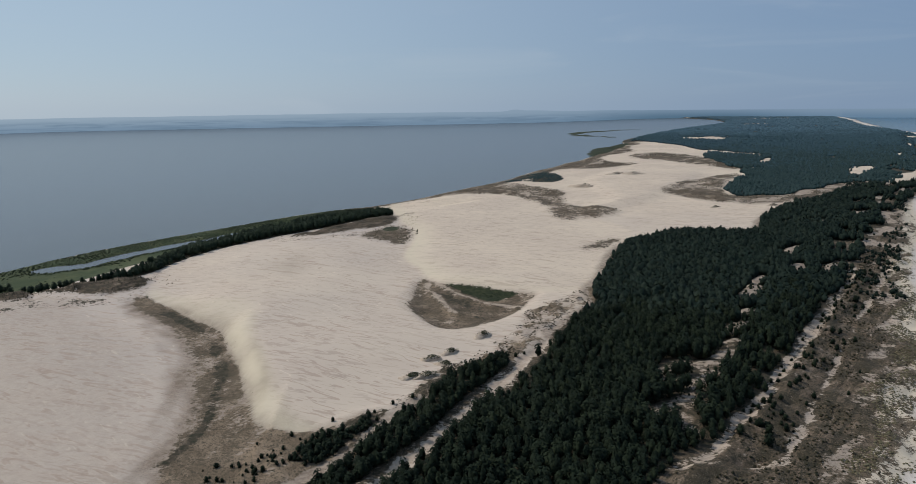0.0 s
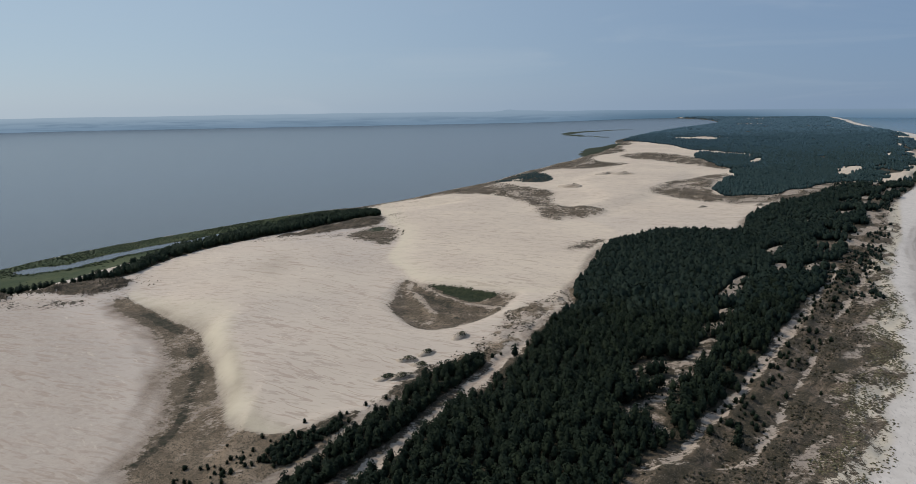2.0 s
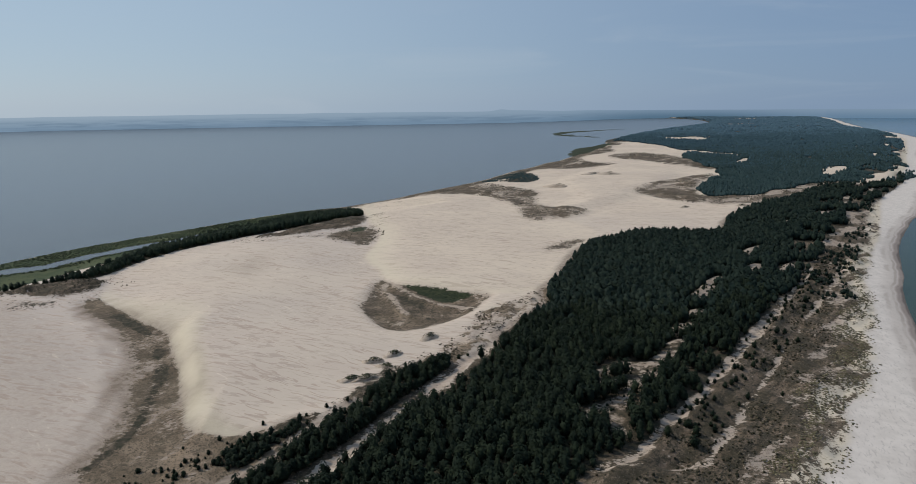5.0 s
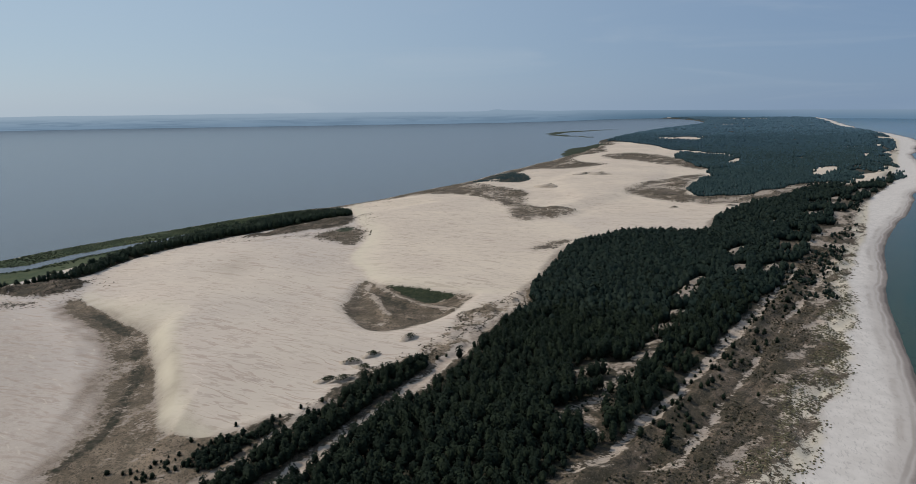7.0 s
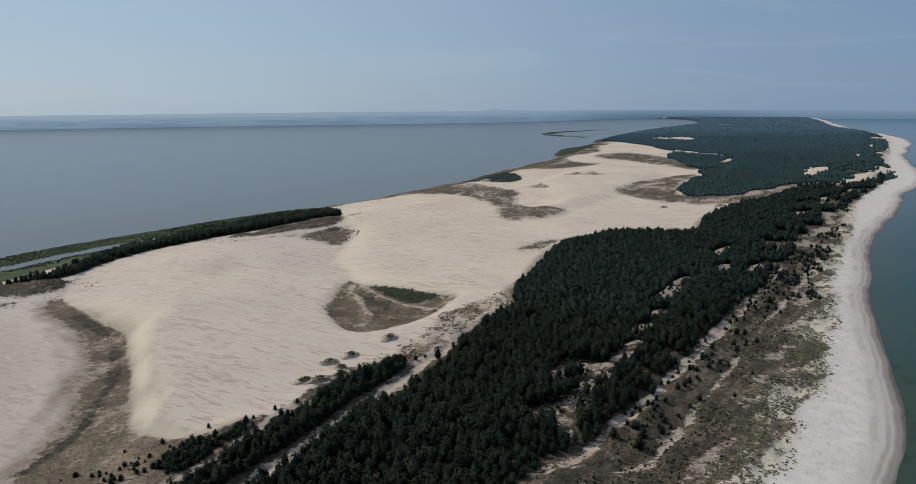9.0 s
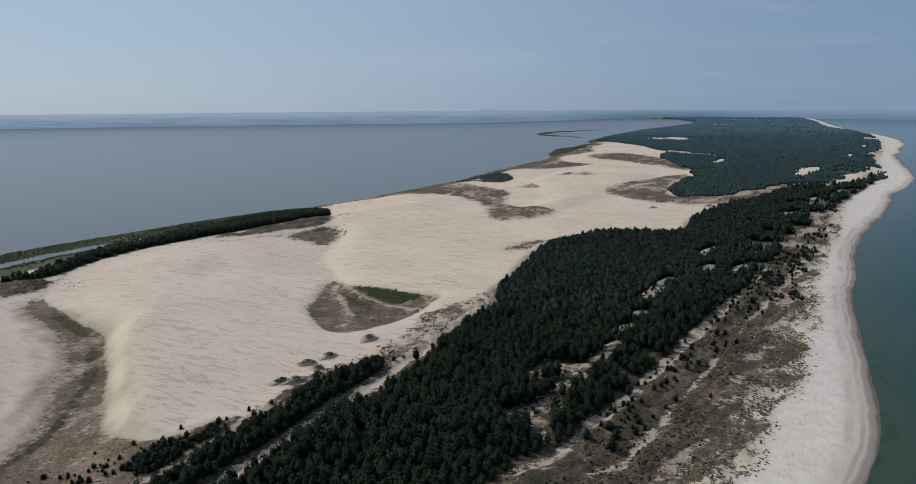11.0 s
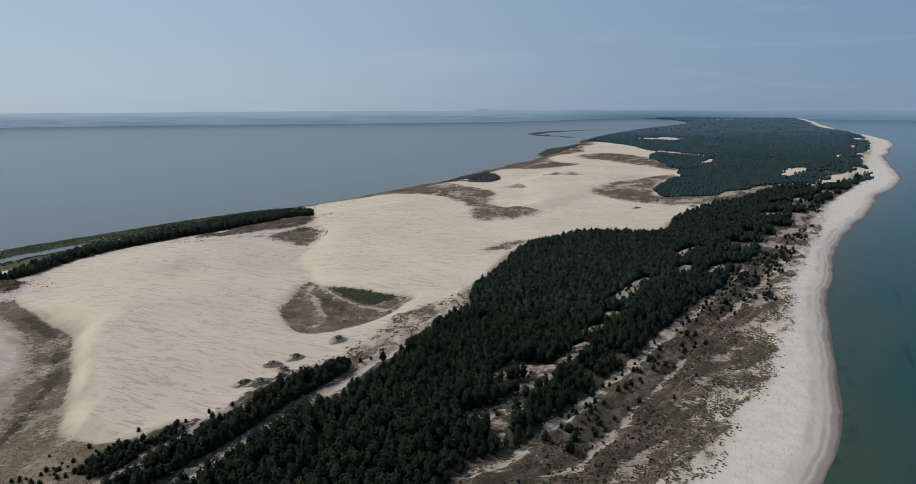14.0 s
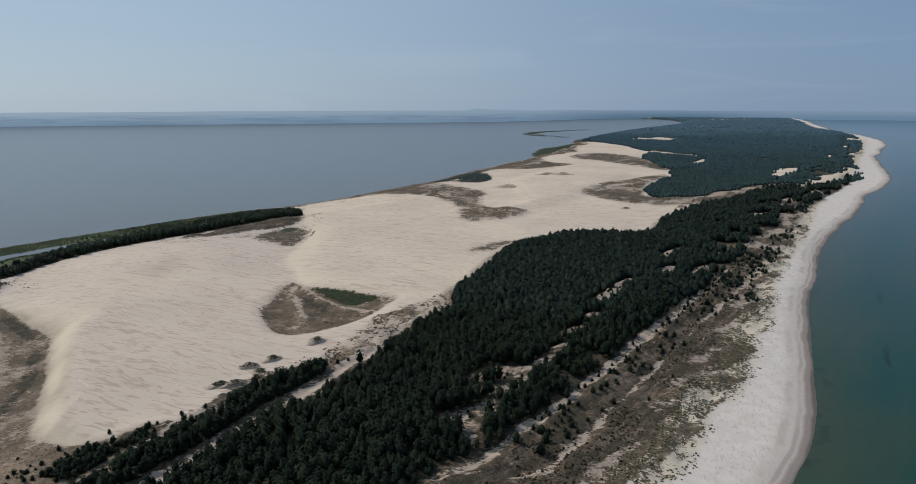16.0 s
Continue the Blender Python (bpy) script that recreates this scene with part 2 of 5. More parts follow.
def water_material(name, shallow, middle, deep, rough, wave):
    n = Nodes(name)
    off, near_shore, run = n.parts("shore")[:3]
    patch = n.grain(1.0, 4.0, 0.6, 1.0, n.along(49.0, 240.0, 120.0))
    bars = n.grain(1.0, 4.0, 0.55, 0.4, n.along(50.0, 90.0, 11.0))
    depth = n.math("ADD", off, n.math("ADD", n.math("MULTIPLY", n.math("SUBTRACT", patch, 0.5), 0.30), n.math("MULTIPLY", n.math("SUBTRACT", bars, 0.5), 0.22)))
    color = n.mix(n.step(depth, 0.0, 0.30), shallow, middle)
    color = n.mix(n.step(depth, 0.22, 0.70), color, deep)
    # weed in thin broken lines along the shore
    metres = n.math("ADD", n.math("MULTIPLY", run, 190.0), n.math("MULTIPLY", n.math("SUBTRACT", n.grain(0.02, 3.0), 0.5), 24.0))
    line = n.math("MULTIPLY", n.step(n.math("ABSOLUTE", n.math("SUBTRACT", metres, 34.0)), 2.4, 0.6, 0.0, 0.55), n.step(bars, 0.54, 0.62))
    rim = n.math("MULTIPLY", n.step(n.math("ABSOLUTE", n.math("SUBTRACT", metres, 2.5)), 3.0, 0.5, 0.0, 0.25), n.step(n.grain(0.12, 4.0), 0.46, 0.60))
    color = n.mix(n.math("MULTIPLY", near_shore, n.math("MAXIMUM", line, rim)), color, (0.006, 0.014, 0.016))
    ripple = n.math("ADD", n.grain(1.0, 4.0, 0.6, 0.3, n.scaled(0.25, 0.9, 0.5, 20.0)), n.math("MULTIPLY", n.grain(1.0, 3.0, 0.6, 0.3, n.scaled(0.03, 0.14, 0.1, 12.0)), 1.5))
    n.bump(ripple, wave, 0.25)
    n.shader.inputs["IOR"].default_value = 1.33
    return n.done(color, rough, 0.5 if rough > 0.2 else 0.14)


def leaf_material(name, dark, light, spread=1.0):
    n = Nodes(name)
    info = n.tree.nodes.new("ShaderNodeObjectInfo").outputs["Random"]
    tint = n.math("FRACT", n.math("ADD", n.attribute("tint").outputs["Fac"], info))
    clump = n.grain(0.05, 3.0)
    color = n.mix(n.step(n.math("ADD", n.math("MULTIPLY", tint, 0.7), n.math("MULTIPLY", clump, 0.6)), 0.25, 1.05), dark, light)
    color = n.mix(n.step(n.grain(1.8, 2.0), 0.4, 0.7, 0.0, 0.35 * spread), color, tuple(0.6 * c for c in dark))
    return n.done(color, 0.8, 0.10)


def plain_material(name, a, b, scale, rough=0.9):
    n = Nodes(name)
    height = n.grain(scale, 5.0, 0.6)
    n.bump(height, 0.4, 0.05)
    return n.done(n.mix(n.step(height, 0.3, 0.7), a, b), rough, 0.2)


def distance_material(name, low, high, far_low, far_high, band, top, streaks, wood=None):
    """Glowing strip under the sky for far shore or far sea; haze and a paler sunward side are painted in."""
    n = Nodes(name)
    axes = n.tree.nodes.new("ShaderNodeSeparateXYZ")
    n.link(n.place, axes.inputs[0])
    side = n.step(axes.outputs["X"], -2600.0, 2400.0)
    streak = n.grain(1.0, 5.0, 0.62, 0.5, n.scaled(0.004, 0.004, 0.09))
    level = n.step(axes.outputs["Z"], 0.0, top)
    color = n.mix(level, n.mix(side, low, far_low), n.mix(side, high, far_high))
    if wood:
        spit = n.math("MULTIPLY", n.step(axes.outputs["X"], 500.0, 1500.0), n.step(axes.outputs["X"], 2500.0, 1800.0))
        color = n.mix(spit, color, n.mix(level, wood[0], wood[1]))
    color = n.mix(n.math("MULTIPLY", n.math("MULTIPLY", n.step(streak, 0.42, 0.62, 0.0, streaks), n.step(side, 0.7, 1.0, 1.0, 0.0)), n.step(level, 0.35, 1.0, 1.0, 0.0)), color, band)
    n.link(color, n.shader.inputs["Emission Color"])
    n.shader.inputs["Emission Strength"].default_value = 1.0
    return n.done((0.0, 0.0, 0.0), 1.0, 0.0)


GROUND = ground_material()
SEA = water_material("sea_water", (0.038, 0.058, 0.040), (0.011, 0.050, 0.042), (0.004, 0.047, 0.082), 0.10, 0.12)
LAKE = water_material("lake_water", (0.086, 0.092, 0.092), (0.081, 0.087, 0.092), (0.077, 0.084, 0.091), 0.21, 0.30)
PINE = leaf_material("pine_needles", (0.009, 0.016, 0.010), (0.021, 0.030, 0.016))
# near pine colour made slightly bluer: a first touch of painted distance haze
HAZED_MID_PINE = leaf_material("hazed_mid_pine_needles", (0.009, 0.018, 0.014), (0.020, 0.030, 0.021), 0.6)
# distance haze is painted into these three needle colours, paler and bluer farther out
HAZED_SPIT_PINE = leaf_material("hazed_spit_pine_needles", (0.021, 0.042, 0.044), (0.035, 0.059, 0.058), 0.5)
HAZED_FAR_PINE = leaf_material("hazed_far_pine_needles", (0.033, 0.065, 0.080), (0.043, 0.077, 0.092), 0.3)
HAZED_END_PINE = leaf_material("hazed_end_pine_needles", (0.066, 0.116, 0.148), (0.076, 0.128, 0.160), 0.2)
ALDER = leaf_material("alder_leaves", (0.016, 0.028, 0.018), (0.034, 0.048, 0.028))
REED = leaf_material("reed_leaves", (0.022, 0.034, 0.017), (0.037, 0.049, 0.023))
GRASS = leaf_material("marram_grass", (0.098, 0.086, 0.048), (0.205, 0.176, 0.106))
HEATH = leaf_material("heath_shrub", (0.030, 0.030, 0.018), (0.088, 0.074, 0.048))
GREY_SAND = plain_material("hummock_sand", (0.50, 0.41, 0.32), (0.34, 0.27, 0.21), 0.8)
DRY_TUFT = leaf_material("dry_tuft_grass", (0.062, 0.052, 0.034), (0.150, 0.122, 0.084))
TUSSOCK = leaf_material("tussock_grass", (0.034, 0.040, 0.022), (0.085, 0.080, 0.048))
BARK = plain_material("pine_bark", (0.16, 0.10, 0.065), (0.085, 0.062, 0.048), 6.0)
# haze painted as glowing colours, from the strip's foot to its top
LAND_HAZE = distance_material("far_shore_painted_haze", (0.178, 0.262, 0.360), (0.285, 0.372, 0.462), (0.140, 0.222, 0.320), (0.205, 0.288, 0.385), (0.122, 0.192, 0.272), 70.0, 0.60, ((0.080, 0.150, 0.226), (0.180, 0.262, 0.356)))
SEA_HAZE = distance_material("far_sea_painted_haze", (0.128, 0.212, 0.312), (0.200, 0.282, 0.380), (0.128, 0.212, 0.312), (0.200, 0.282, 0.380), (0.118, 0.198, 0.295), 66.0, 0.15)


# ---- numbers that vary over the plan ----
def lattice(x, y, seed):
    i, j = np.floor(x).astype(np.int64), np.floor(y).astype(np.int64)
    u, v = x - i, y - j
    u, v = u * u * (3 - 2 * u), v * v * (3 - 2 * v)

    def corner(a, b):
        k = (a * 374761393 + b * 668265263 + seed * 1442695041) & 0x7FFFFFFF
        k = ((k ^ (k >> 13)) * 1274126177) & 0x7FFFFFFF
        return ((k ^ (k >> 16)) & 0xFFFF) / 65535.0

    return (corner(i, j) * (1 - u) + corner(i + 1, j) * u) * (1 - v) + (corner(i, j + 1) * (1 - u) + corner(i + 1, j + 1) * u) * v


def rolling(x, y, size, seed=1, octaves=3):
    """Smooth noise between about -1 and 1, with forms of that many metres."""
    total, weight, scale = 0.0, 1.0, 1.0 / size
    for k in range(octaves):
        total = total + weight * (2 * lattice(x * scale + 17.3 * k, y * scale - 9.1 * k, seed + k) - 1)
        weight, scale = weight * 0.5, scale * 2.03
    return total / 1.4


def ramp(d, low, high):
    u = np.clip((d - low) / (high - low), 0, 1)
    return u * u * (3 - 2 * u)


def rounded(points, closed=True, rounds=2):
    p = np.array(points, float)
    for _ in range(rounds):
        q = np.roll(p, -1, 0)
        r = np.stack((0.75 * p + 0.25 * q, 0.25 * p + 0.75 * q), 1).reshape(-1, 2)
        p = r if closed else np.concatenate((p[:1], r[:-2], p[-1:]))
    return p


def far_from(line, x, y):
    """The distance of each place from an open line."""
    low, high = np.min(line, 0), np.max(line, 0)
    out = np.hypot(np.maximum(np.maximum(low[0] - x, x - high[0]), 0), np.maximum(np.maximum(low[1] - y, y - high[1]), 0))
    close = out < 170
    px, py = x[close], y[close]
    best = np.full(px.shape, 1e18)
    for (ax, ay), (bx, by) in zip(line[:-1], line[1:]):
        dx, dy = bx - ax, by - ay
        k = np.clip(((px - ax) * dx + (py - ay) * dy) / (dx * dx + dy * dy + 1e-9), 0, 1)
        best = np.minimum(best, (px - ax - k * dx) ** 2 + (py - ay - k * dy) ** 2)
    out[close] = np.sqrt(best)
    return out


def inside(area, x, y):
    """The distance of each place from the area's edge, negative outside it."""
    ring = np.concatenate((area, area[:1]))
    odd = np.zeros(x.shape, bool)
    for (ax, ay), (bx, by) in zip(ring[:-1], ring[1:]):
        if ay != by:
            odd ^= ((ay > y) != (by > y)) & (x < (bx - ax) * (y - ay) / (by - ay) + ax)
    return np.where(odd, 1, -1) * far_from(ring, x, y)


# ---- the plan: shores, dunes, woods ----
SEA_SHORE = rounded([(-560, -900), (-160, -260), (60, 30), (130, 112), (175, 169), (193, 188), (213, 216), (230, 247), (263, 303), (284, 340), (316, 388),
                     (346, 432), (392, 498), (458, 577), (508, 623), (628, 779), (715, 851), (860, 1060), (979, 1252), (1089, 1396), (1376, 1757), (1540, 2060),
                     (1621, 2290), (1730, 2582), (2089, 3269), (2330, 3750), (2900, 4900)], closed=False)
LAKE_SHORE = rounded([(-900, -900), (-640, -200), (-430, 250), (-372, 350), (-334, 420), (-319, 463), (-297, 501), (-268, 539), (-232, 582), (-190, 635), (-146, 680),
                      (-97, 704), (-45, 776), (17, 868), (58, 926), (116, 1042), (190, 1169), (279, 1346), (316, 1493), (378, 1630), (457, 1742), (480, 1880), (541, 2000),
                      (789, 2456), (1025, 2803), (1243, 3093), (1448, 3456), (1560, 3850), (1580, 4150), (1540, 4388), (1500, 4900)], closed=False)
LAND = np.concatenate((SEA_SHORE, LAKE_SHORE[::-1]))
DUNE_FOOT = rounded([(-620, -900), (-210, -240), (10, 30), (100, 125), (135, 166), (155, 186), (166, 210), (186, 223), (196, 239), (216, 266), (226, 288), (240, 300),
                     (270, 348), (276, 366), (312, 414), (368, 486), (430, 572), (496, 673), (608, 815), (788, 1029), (930, 1230), (1030, 1362), (1200, 1600), (1359, 1820),
                     (1560, 2200), (1690, 2582), (2050, 3269), (2300, 3760), (2870, 4900)], closed=False)
INLAND = np.concatenate((DUNE_FOOT, LAKE_SHORE[::-1]))
LAKE_ISLE = rounded([(498, 2014), (470, 2100), (381, 2190), (372, 2380), (504, 2554), (697, 2670), (840, 2720), (690, 2610), (520, 2470), (440, 2330), (470, 2240), (540, 2130)])
REED_SPIT = rounded([(262, 1330), (278, 1420), (322, 1560), (392, 1660), (450, 1770), (482, 1760), (425, 1600), (350, 1440), (300, 1350)])

SLIP_ONE = rounded([(-60, 186), (-77, 197), (-82, 212), (-92, 231), (-104, 256), (-118, 281), (-122, 290), (-139, 303), (-161, 321), (-178, 337), (-192, 349)], closed=False)
DUNE_ONE = rounded([(-77, 197), (-82, 212), (-92, 231), (-104, 256), (-118, 281), (-122, 290), (-139, 303), (-161, 321), (-178, 337), (-192, 349), (-205, 390), (-200, 434),
                    (-184, 472), (-160, 500), (-120, 520), (-70, 490), (-30, 420), (-40, 340), (10, 280), (8, 256), (-7, 236), (-24, 214), (-41, 194), (-58, 190)])
SLIP_TWO = rounded([(-88, 694), (-73, 635), (-62, 570), (-47, 540), (-42, 504), (-43, 466), (-45, 439), (-41, 415), (-32, 400), (-26, 381), (-19, 371), (-10, 366), (13, 356), (26, 351), (42, 344), (55, 341), (74, 352)], closed=False)
DUNE_TWO = np.concatenate((SLIP_TWO, rounded([(74, 347), (92, 385), (112, 440), (150, 520), (130, 580), (98, 620), (86, 700), (45, 745), (-30, 770), (-70, 730)], closed=False)))
DUNE_THREE = rounded([(105, 640), (130, 600), (180, 640), (240, 700), (250, 740), (330, 850), (400, 980), (330, 1130), (270, 1060), (170, 900), (150, 800), (165, 700)])
DUNE_ONE_BACK = rounded([(-192, 352), (-205, 390), (-200, 434), (-184, 472), (-160, 500), (-120, 520), (-70, 490), (-30, 420), (-40, 340), (10, 280), (8, 256), (-7, 236), (-24, 214), (-41, 191), (-56, 183)], closed=False)
DUNE_TWO_BACK = rounded([(74, 347), (92, 385), (112, 440), (150, 520), (130, 580), (98, 620), (86, 700), (45, 745), (-30, 770), (-84, 690)], closed=False)
HOLLOW = rounded([(-27, 382), (-31, 358), (-34, 338), (-34, 321), (-28, 305), (-19, 292), (-10, 285), (0, 285), (11, 292), (22, 302), (31, 313), (40, 336), (44, 345), (36, 348), (26, 352), (13, 357), (0, 362), (-10, 366), (-19, 371)])
HOLLOW_RIB = rounded([(-23, 377), (-22, 359), (-18, 346), (-12, 330), (-6, 315)], closed=False)
HOLLOW_RIB_TWO = rounded([(-17, 369), (-6, 350), (7, 333), (21, 326), (32, 318)], closed=False)
MEADOW = rounded([(-12, 368), (0, 363), (14, 358), (28, 352), (36, 347), (27, 343), (20, 335), (14, 336), (4, 345), (-4, 354), (-10, 361)])
SLACK = rounded([(-88, 508), (-78, 538), (-67, 551), (-52, 540), (-44, 519), (-45, 490), (-50, 474), (-65, 480), (-76, 490)])
SLACK_GREEN = rounded([(-78, 530), (-67, 553), (-52, 540), (-55, 526), (-68, 518)])
WEDGE = rounded([(80, 450), (118, 490), (132, 492), (104, 449)])
HEATH_BAY = rounded([(-70, 718), (-20, 800), (30, 850), (70, 850), (100, 800), (128, 768), (118, 715), (112, 675), (122, 640), (147, 634), (164, 624), (140, 585), (111, 578), (92, 562), (88, 603), (86, 661), (70, 718), (45, 742), (-20, 760)])
HEATH_EAST = rounded([(235, 745), (300, 836), (377, 921), (433, 949), (354, 828), (307, 728), (360, 690), (345, 668), (298, 668), (272, 685), (253, 716)])
HEATH_GAP = rounded([(290, 655), (350, 655), (415, 700), (500, 780), (545, 830), (560, 850), (540, 860), (440, 790), (380, 745), (330, 712)])
HEATH_NORTH = rounded([(270, 1300), (330, 1330), (392, 1390), (404, 1536), (490, 1670), (460, 1730), (380, 1610), (330, 1500), (290, 1400)])
HEATH_BACK = rounded([(330, 1242), (400, 1118), (442, 990), (480, 1000), (490, 1237), (430, 1380), (370, 1330)])
HEATH_SHORE = rounded([(120, 960), (160, 1031), (214, 1028), (282, 1073), (320, 1110), (259, 1160), (300, 1330), (210, 1180), (120, 1020)])
HEATHS = (HEATH_BAY, HEATH_EAST, HEATH_BACK, HEATH_SHORE, HEATH_GAP, HEATH_NORTH, SLACK, WEDGE)
TROUGH_CORE = rounded([(-167, 320), (-144, 302), (-124, 280), (-112, 258), (-104, 240), (-99, 222), (-95, 203), (-94, 190), (-97, 176), (-100, 150), (-104, 100)], closed=False)
TROUGH = rounded([(-92, 100), (-93, 158), (-97, 172), (-99, 190), (-105, 213), (-119, 238), (-127, 264), (-146, 286), (-165, 308), (-183, 322), (-196, 345), (-161, 323), (-139, 306),
                  (-120, 292), (-116, 281), (-102, 256), (-90, 231), (-80, 212), (-76, 199), (-60, 190), (-36, 178), (-40, 160), (-60, 100)])
LEE = rounded([(-264, 351), (-245, 353), (-228, 347), (-212, 350), (-197, 368), (-207, 388), (-226, 379), (-245, 369)])
LEE_TWO = rounded([(-320, 330), (-267, 336), (-254, 342), (-268, 362), (-320, 362)])
LEE_THREE = rounded([(-158, 498), (-118, 542), (-104, 566), (-88, 584), (-71, 612), (-64, 590), (-64, 558), (-80, 545), (-98, 532), (-120, 512)])
SAND_TRACK = rounded([(-60, 120), (-40, 142), (-26, 160), (-22, 166), (-17, 173), (-11, 181), (-5, 191), (1, 202), (7, 213), (13, 223), (20, 237), (27, 252), (36, 266)], closed=False)
UPPER_TRACK = rounded([(-75, 145), (-58, 158), (-46, 167), (-41, 172), (-36, 179), (-32, 186), (-28, 195), (-24, 203), (-14, 212)], closed=False)
RIDGE_TRACK = rounded([(65, 166), (77, 174), (87, 187), (103, 203), (118, 219), (137, 242), (163, 273), (187, 302), (222, 346), (263, 396)], closed=False)
SHORE_TRACK = rounded([(74, 168), (92, 171), (102, 175), (114, 189), (130, 211), (146, 229), (169, 259), (203, 300), (225, 326), (267, 377), (300, 420)], closed=False)
TUFT_BAND = rounded([(6, 250), (16, 262), (28, 290), (36, 315), (60, 335), (78, 352), (72, 328), (52, 304), (40, 280), (26, 256), (16, 244)])

COAST = np.concatenate((np.array([(-60, 110), (0, 105), (40, 145), (63, 168), (80, 180), (91, 194), (111, 212), (130, 234), (147, 257), (169, 285), (190, 310), (223, 350), (255, 387), (317, 469), (373, 536), (441, 626), (514, 702), (614, 812), (735, 960), (1000, 1345)], float),
                        DUNE_FOOT[(DUNE_FOOT[:, 1] > 60) & (DUNE_FOOT[:, 1] < 1400)][::-1]))
PINE_WOOD = rounded([(-60, 120), (-24, 160), (-16, 170), (-4, 190), (6, 206), (15, 216), (23, 232), (34, 255), (43, 275), (50, 286), (58, 302), (74, 325), (72, 346), (87, 370),
                     (100, 412), (128, 474), (165, 500), (194, 515), (219, 500), (247, 505), (271, 555), (303, 600), (341, 634), (402, 680), (472, 750), (540, 800), (590, 818), (652, 862), (700, 930), (720, 945), (660, 862),
                     (614, 812), (514, 702), (441, 626), (373, 536), (317, 469), (255, 387), (223, 350), (190, 310), (169, 285), (147, 257), (130, 234), (111, 212), (91, 194),
                     (80, 180), (63, 168), (40, 140), (0, 90)])
STRIP_WOOD = rounded([(-70, 130), (-44, 162), (-39, 170), (-34, 178), (-29, 186), (-25, 193), (-20, 202), (-15, 214), (-7, 230), (3, 238), (13, 248), (18, 248), (18, 240), (12, 230), (5, 220), (-1, 209), (-7, 197), (-13, 186), (-19, 178), (-24, 170), (-30, 163), (-55, 132)])
BELT_WOOD = rounded([(-56, 174), (-56, 182), (-50, 187), (-41, 190), (-35, 196), (-30, 197), (-32, 190), (-37, 184), (-42, 177), (-47, 171)])
LAKE_WOOD = rounded([(-420, 330), (-300, 346), (-274, 346), (-248, 360), (-223, 380), (-208, 400), (-205, 434), (-188, 474), (-172, 500), (-140, 532), (-125, 552), (-100, 582), (-72, 622),
                     (-78, 652), (-92, 660), (-116, 646), (-150, 614), (-181, 572), (-205, 524), (-219, 482), (-222, 440), (-224, 398), (-246, 370), (-270, 356), (-300, 353), (-420, 341)])
FAR_WOOD = rounded([(313, 728), (353, 825), (421, 917), (451, 998), (456, 1096), (477, 1240), (530, 1326), (548, 1416), (545, 1560), (535, 1690), (495, 1760), (500, 1880), (556, 2004), (800, 2450), (1036, 2797), (1254, 3087), (1460, 3450), (1572, 3850), (1590, 4150), (1545, 4500), (2700, 4700), (2270, 3760), (2020, 3269), (1670, 2582), (1545, 2200), (1345, 1830), (1251, 1689), (1021, 1365), (905, 1230), (830, 1100), (745, 945), (650, 860), (590, 822), (535, 806), (505, 812), (452, 772), (400, 726), (352, 692)])
BAY_WOOD = rounded([(50, 905), (110, 1010), (140, 1000), (150, 900), (130, 850), (95, 860)])

# bare sand within the woods: x, y, half length, half width, turn
CLEARINGS = ((97, 228, 9, 6, 35), (82, 208, 8, 5, 40), (76, 193, 9, 3.5, 80), (84, 224, 7, 5, 10), (70, 200, 7, 4, 30), (113, 250, 8, 4, 45), (122, 262, 7, 4, 30), (145, 300, 9, 4, 50), (196, 384, 9, 4, 50), (87, 236, 12, 5, 20), (91, 222, 9, 5, 70), (104, 240, 8, 4, -20), (158, 328, 16, 4, 58), (178, 358, 12, 4, 52), (133, 284, 16, 3, 30),
             (232, 428, 15, 5, 45), (292, 540, 14, 6, 30), (326, 563, 12, 4, 25), (352, 508, 34, 7, 42), (240, 388, 22, 5, 45), (640, 985, 62, 15, 52), (580, 900, 22, 8, 40), (168, 340, 19, 6, 58), (133, 282, 12, 6, 45), (92, 238, 12, 6, 25), (243, 438, 14, 7, 45), (219, 387, 16, 6, 48), (316, 541, 14, 7, 30), (606, 940, 70, 12, 55), (636, 874, 66, 9, 38), (318, 470, 22, 8, 50), (385, 590, 26, 9, 50), (436, 640, 24, 8, 48), (340, 680, 20, 7, 20), (400, 718, 20, 6, 42), (438, 755, 14, 5, 40), (470, 786, 18, 6, 44), (530, 840, 22, 6, 42), (660, 905, 60, 13, 38), (745, 985, 70, 15, 50), (590, 868, 15, 5, 10), (548, 760, 14, 6, 40), (470, 690, 12, 5, 40), (440, 640, 14, 5, 45), (410, 590, 16, 6, 50), (395, 560, 12, 6, 45),
             (720, 1850, 90, 60, 10), (835, 1085, 75, 16, 55), (900, 1190, 60, 13, 55), (960, 1290, 50, 12, 55), (880, 1250, 30, 10, 40), (990, 1447, 40, 18, 0), (1080, 1500, 50, 12, 55), (1300, 1800, 60, 35, 60), (1850, 3850, 190, 50, 5), (1990, 4200, 160, 60, 5), (1400, 2950, 120, 30, 10),
             (560, 1330, 110, 26, -65), (560, 1140, 40, 10, 60), (590, 1230, 30, 8, 60), (470, 1000, 30, 10, 30))


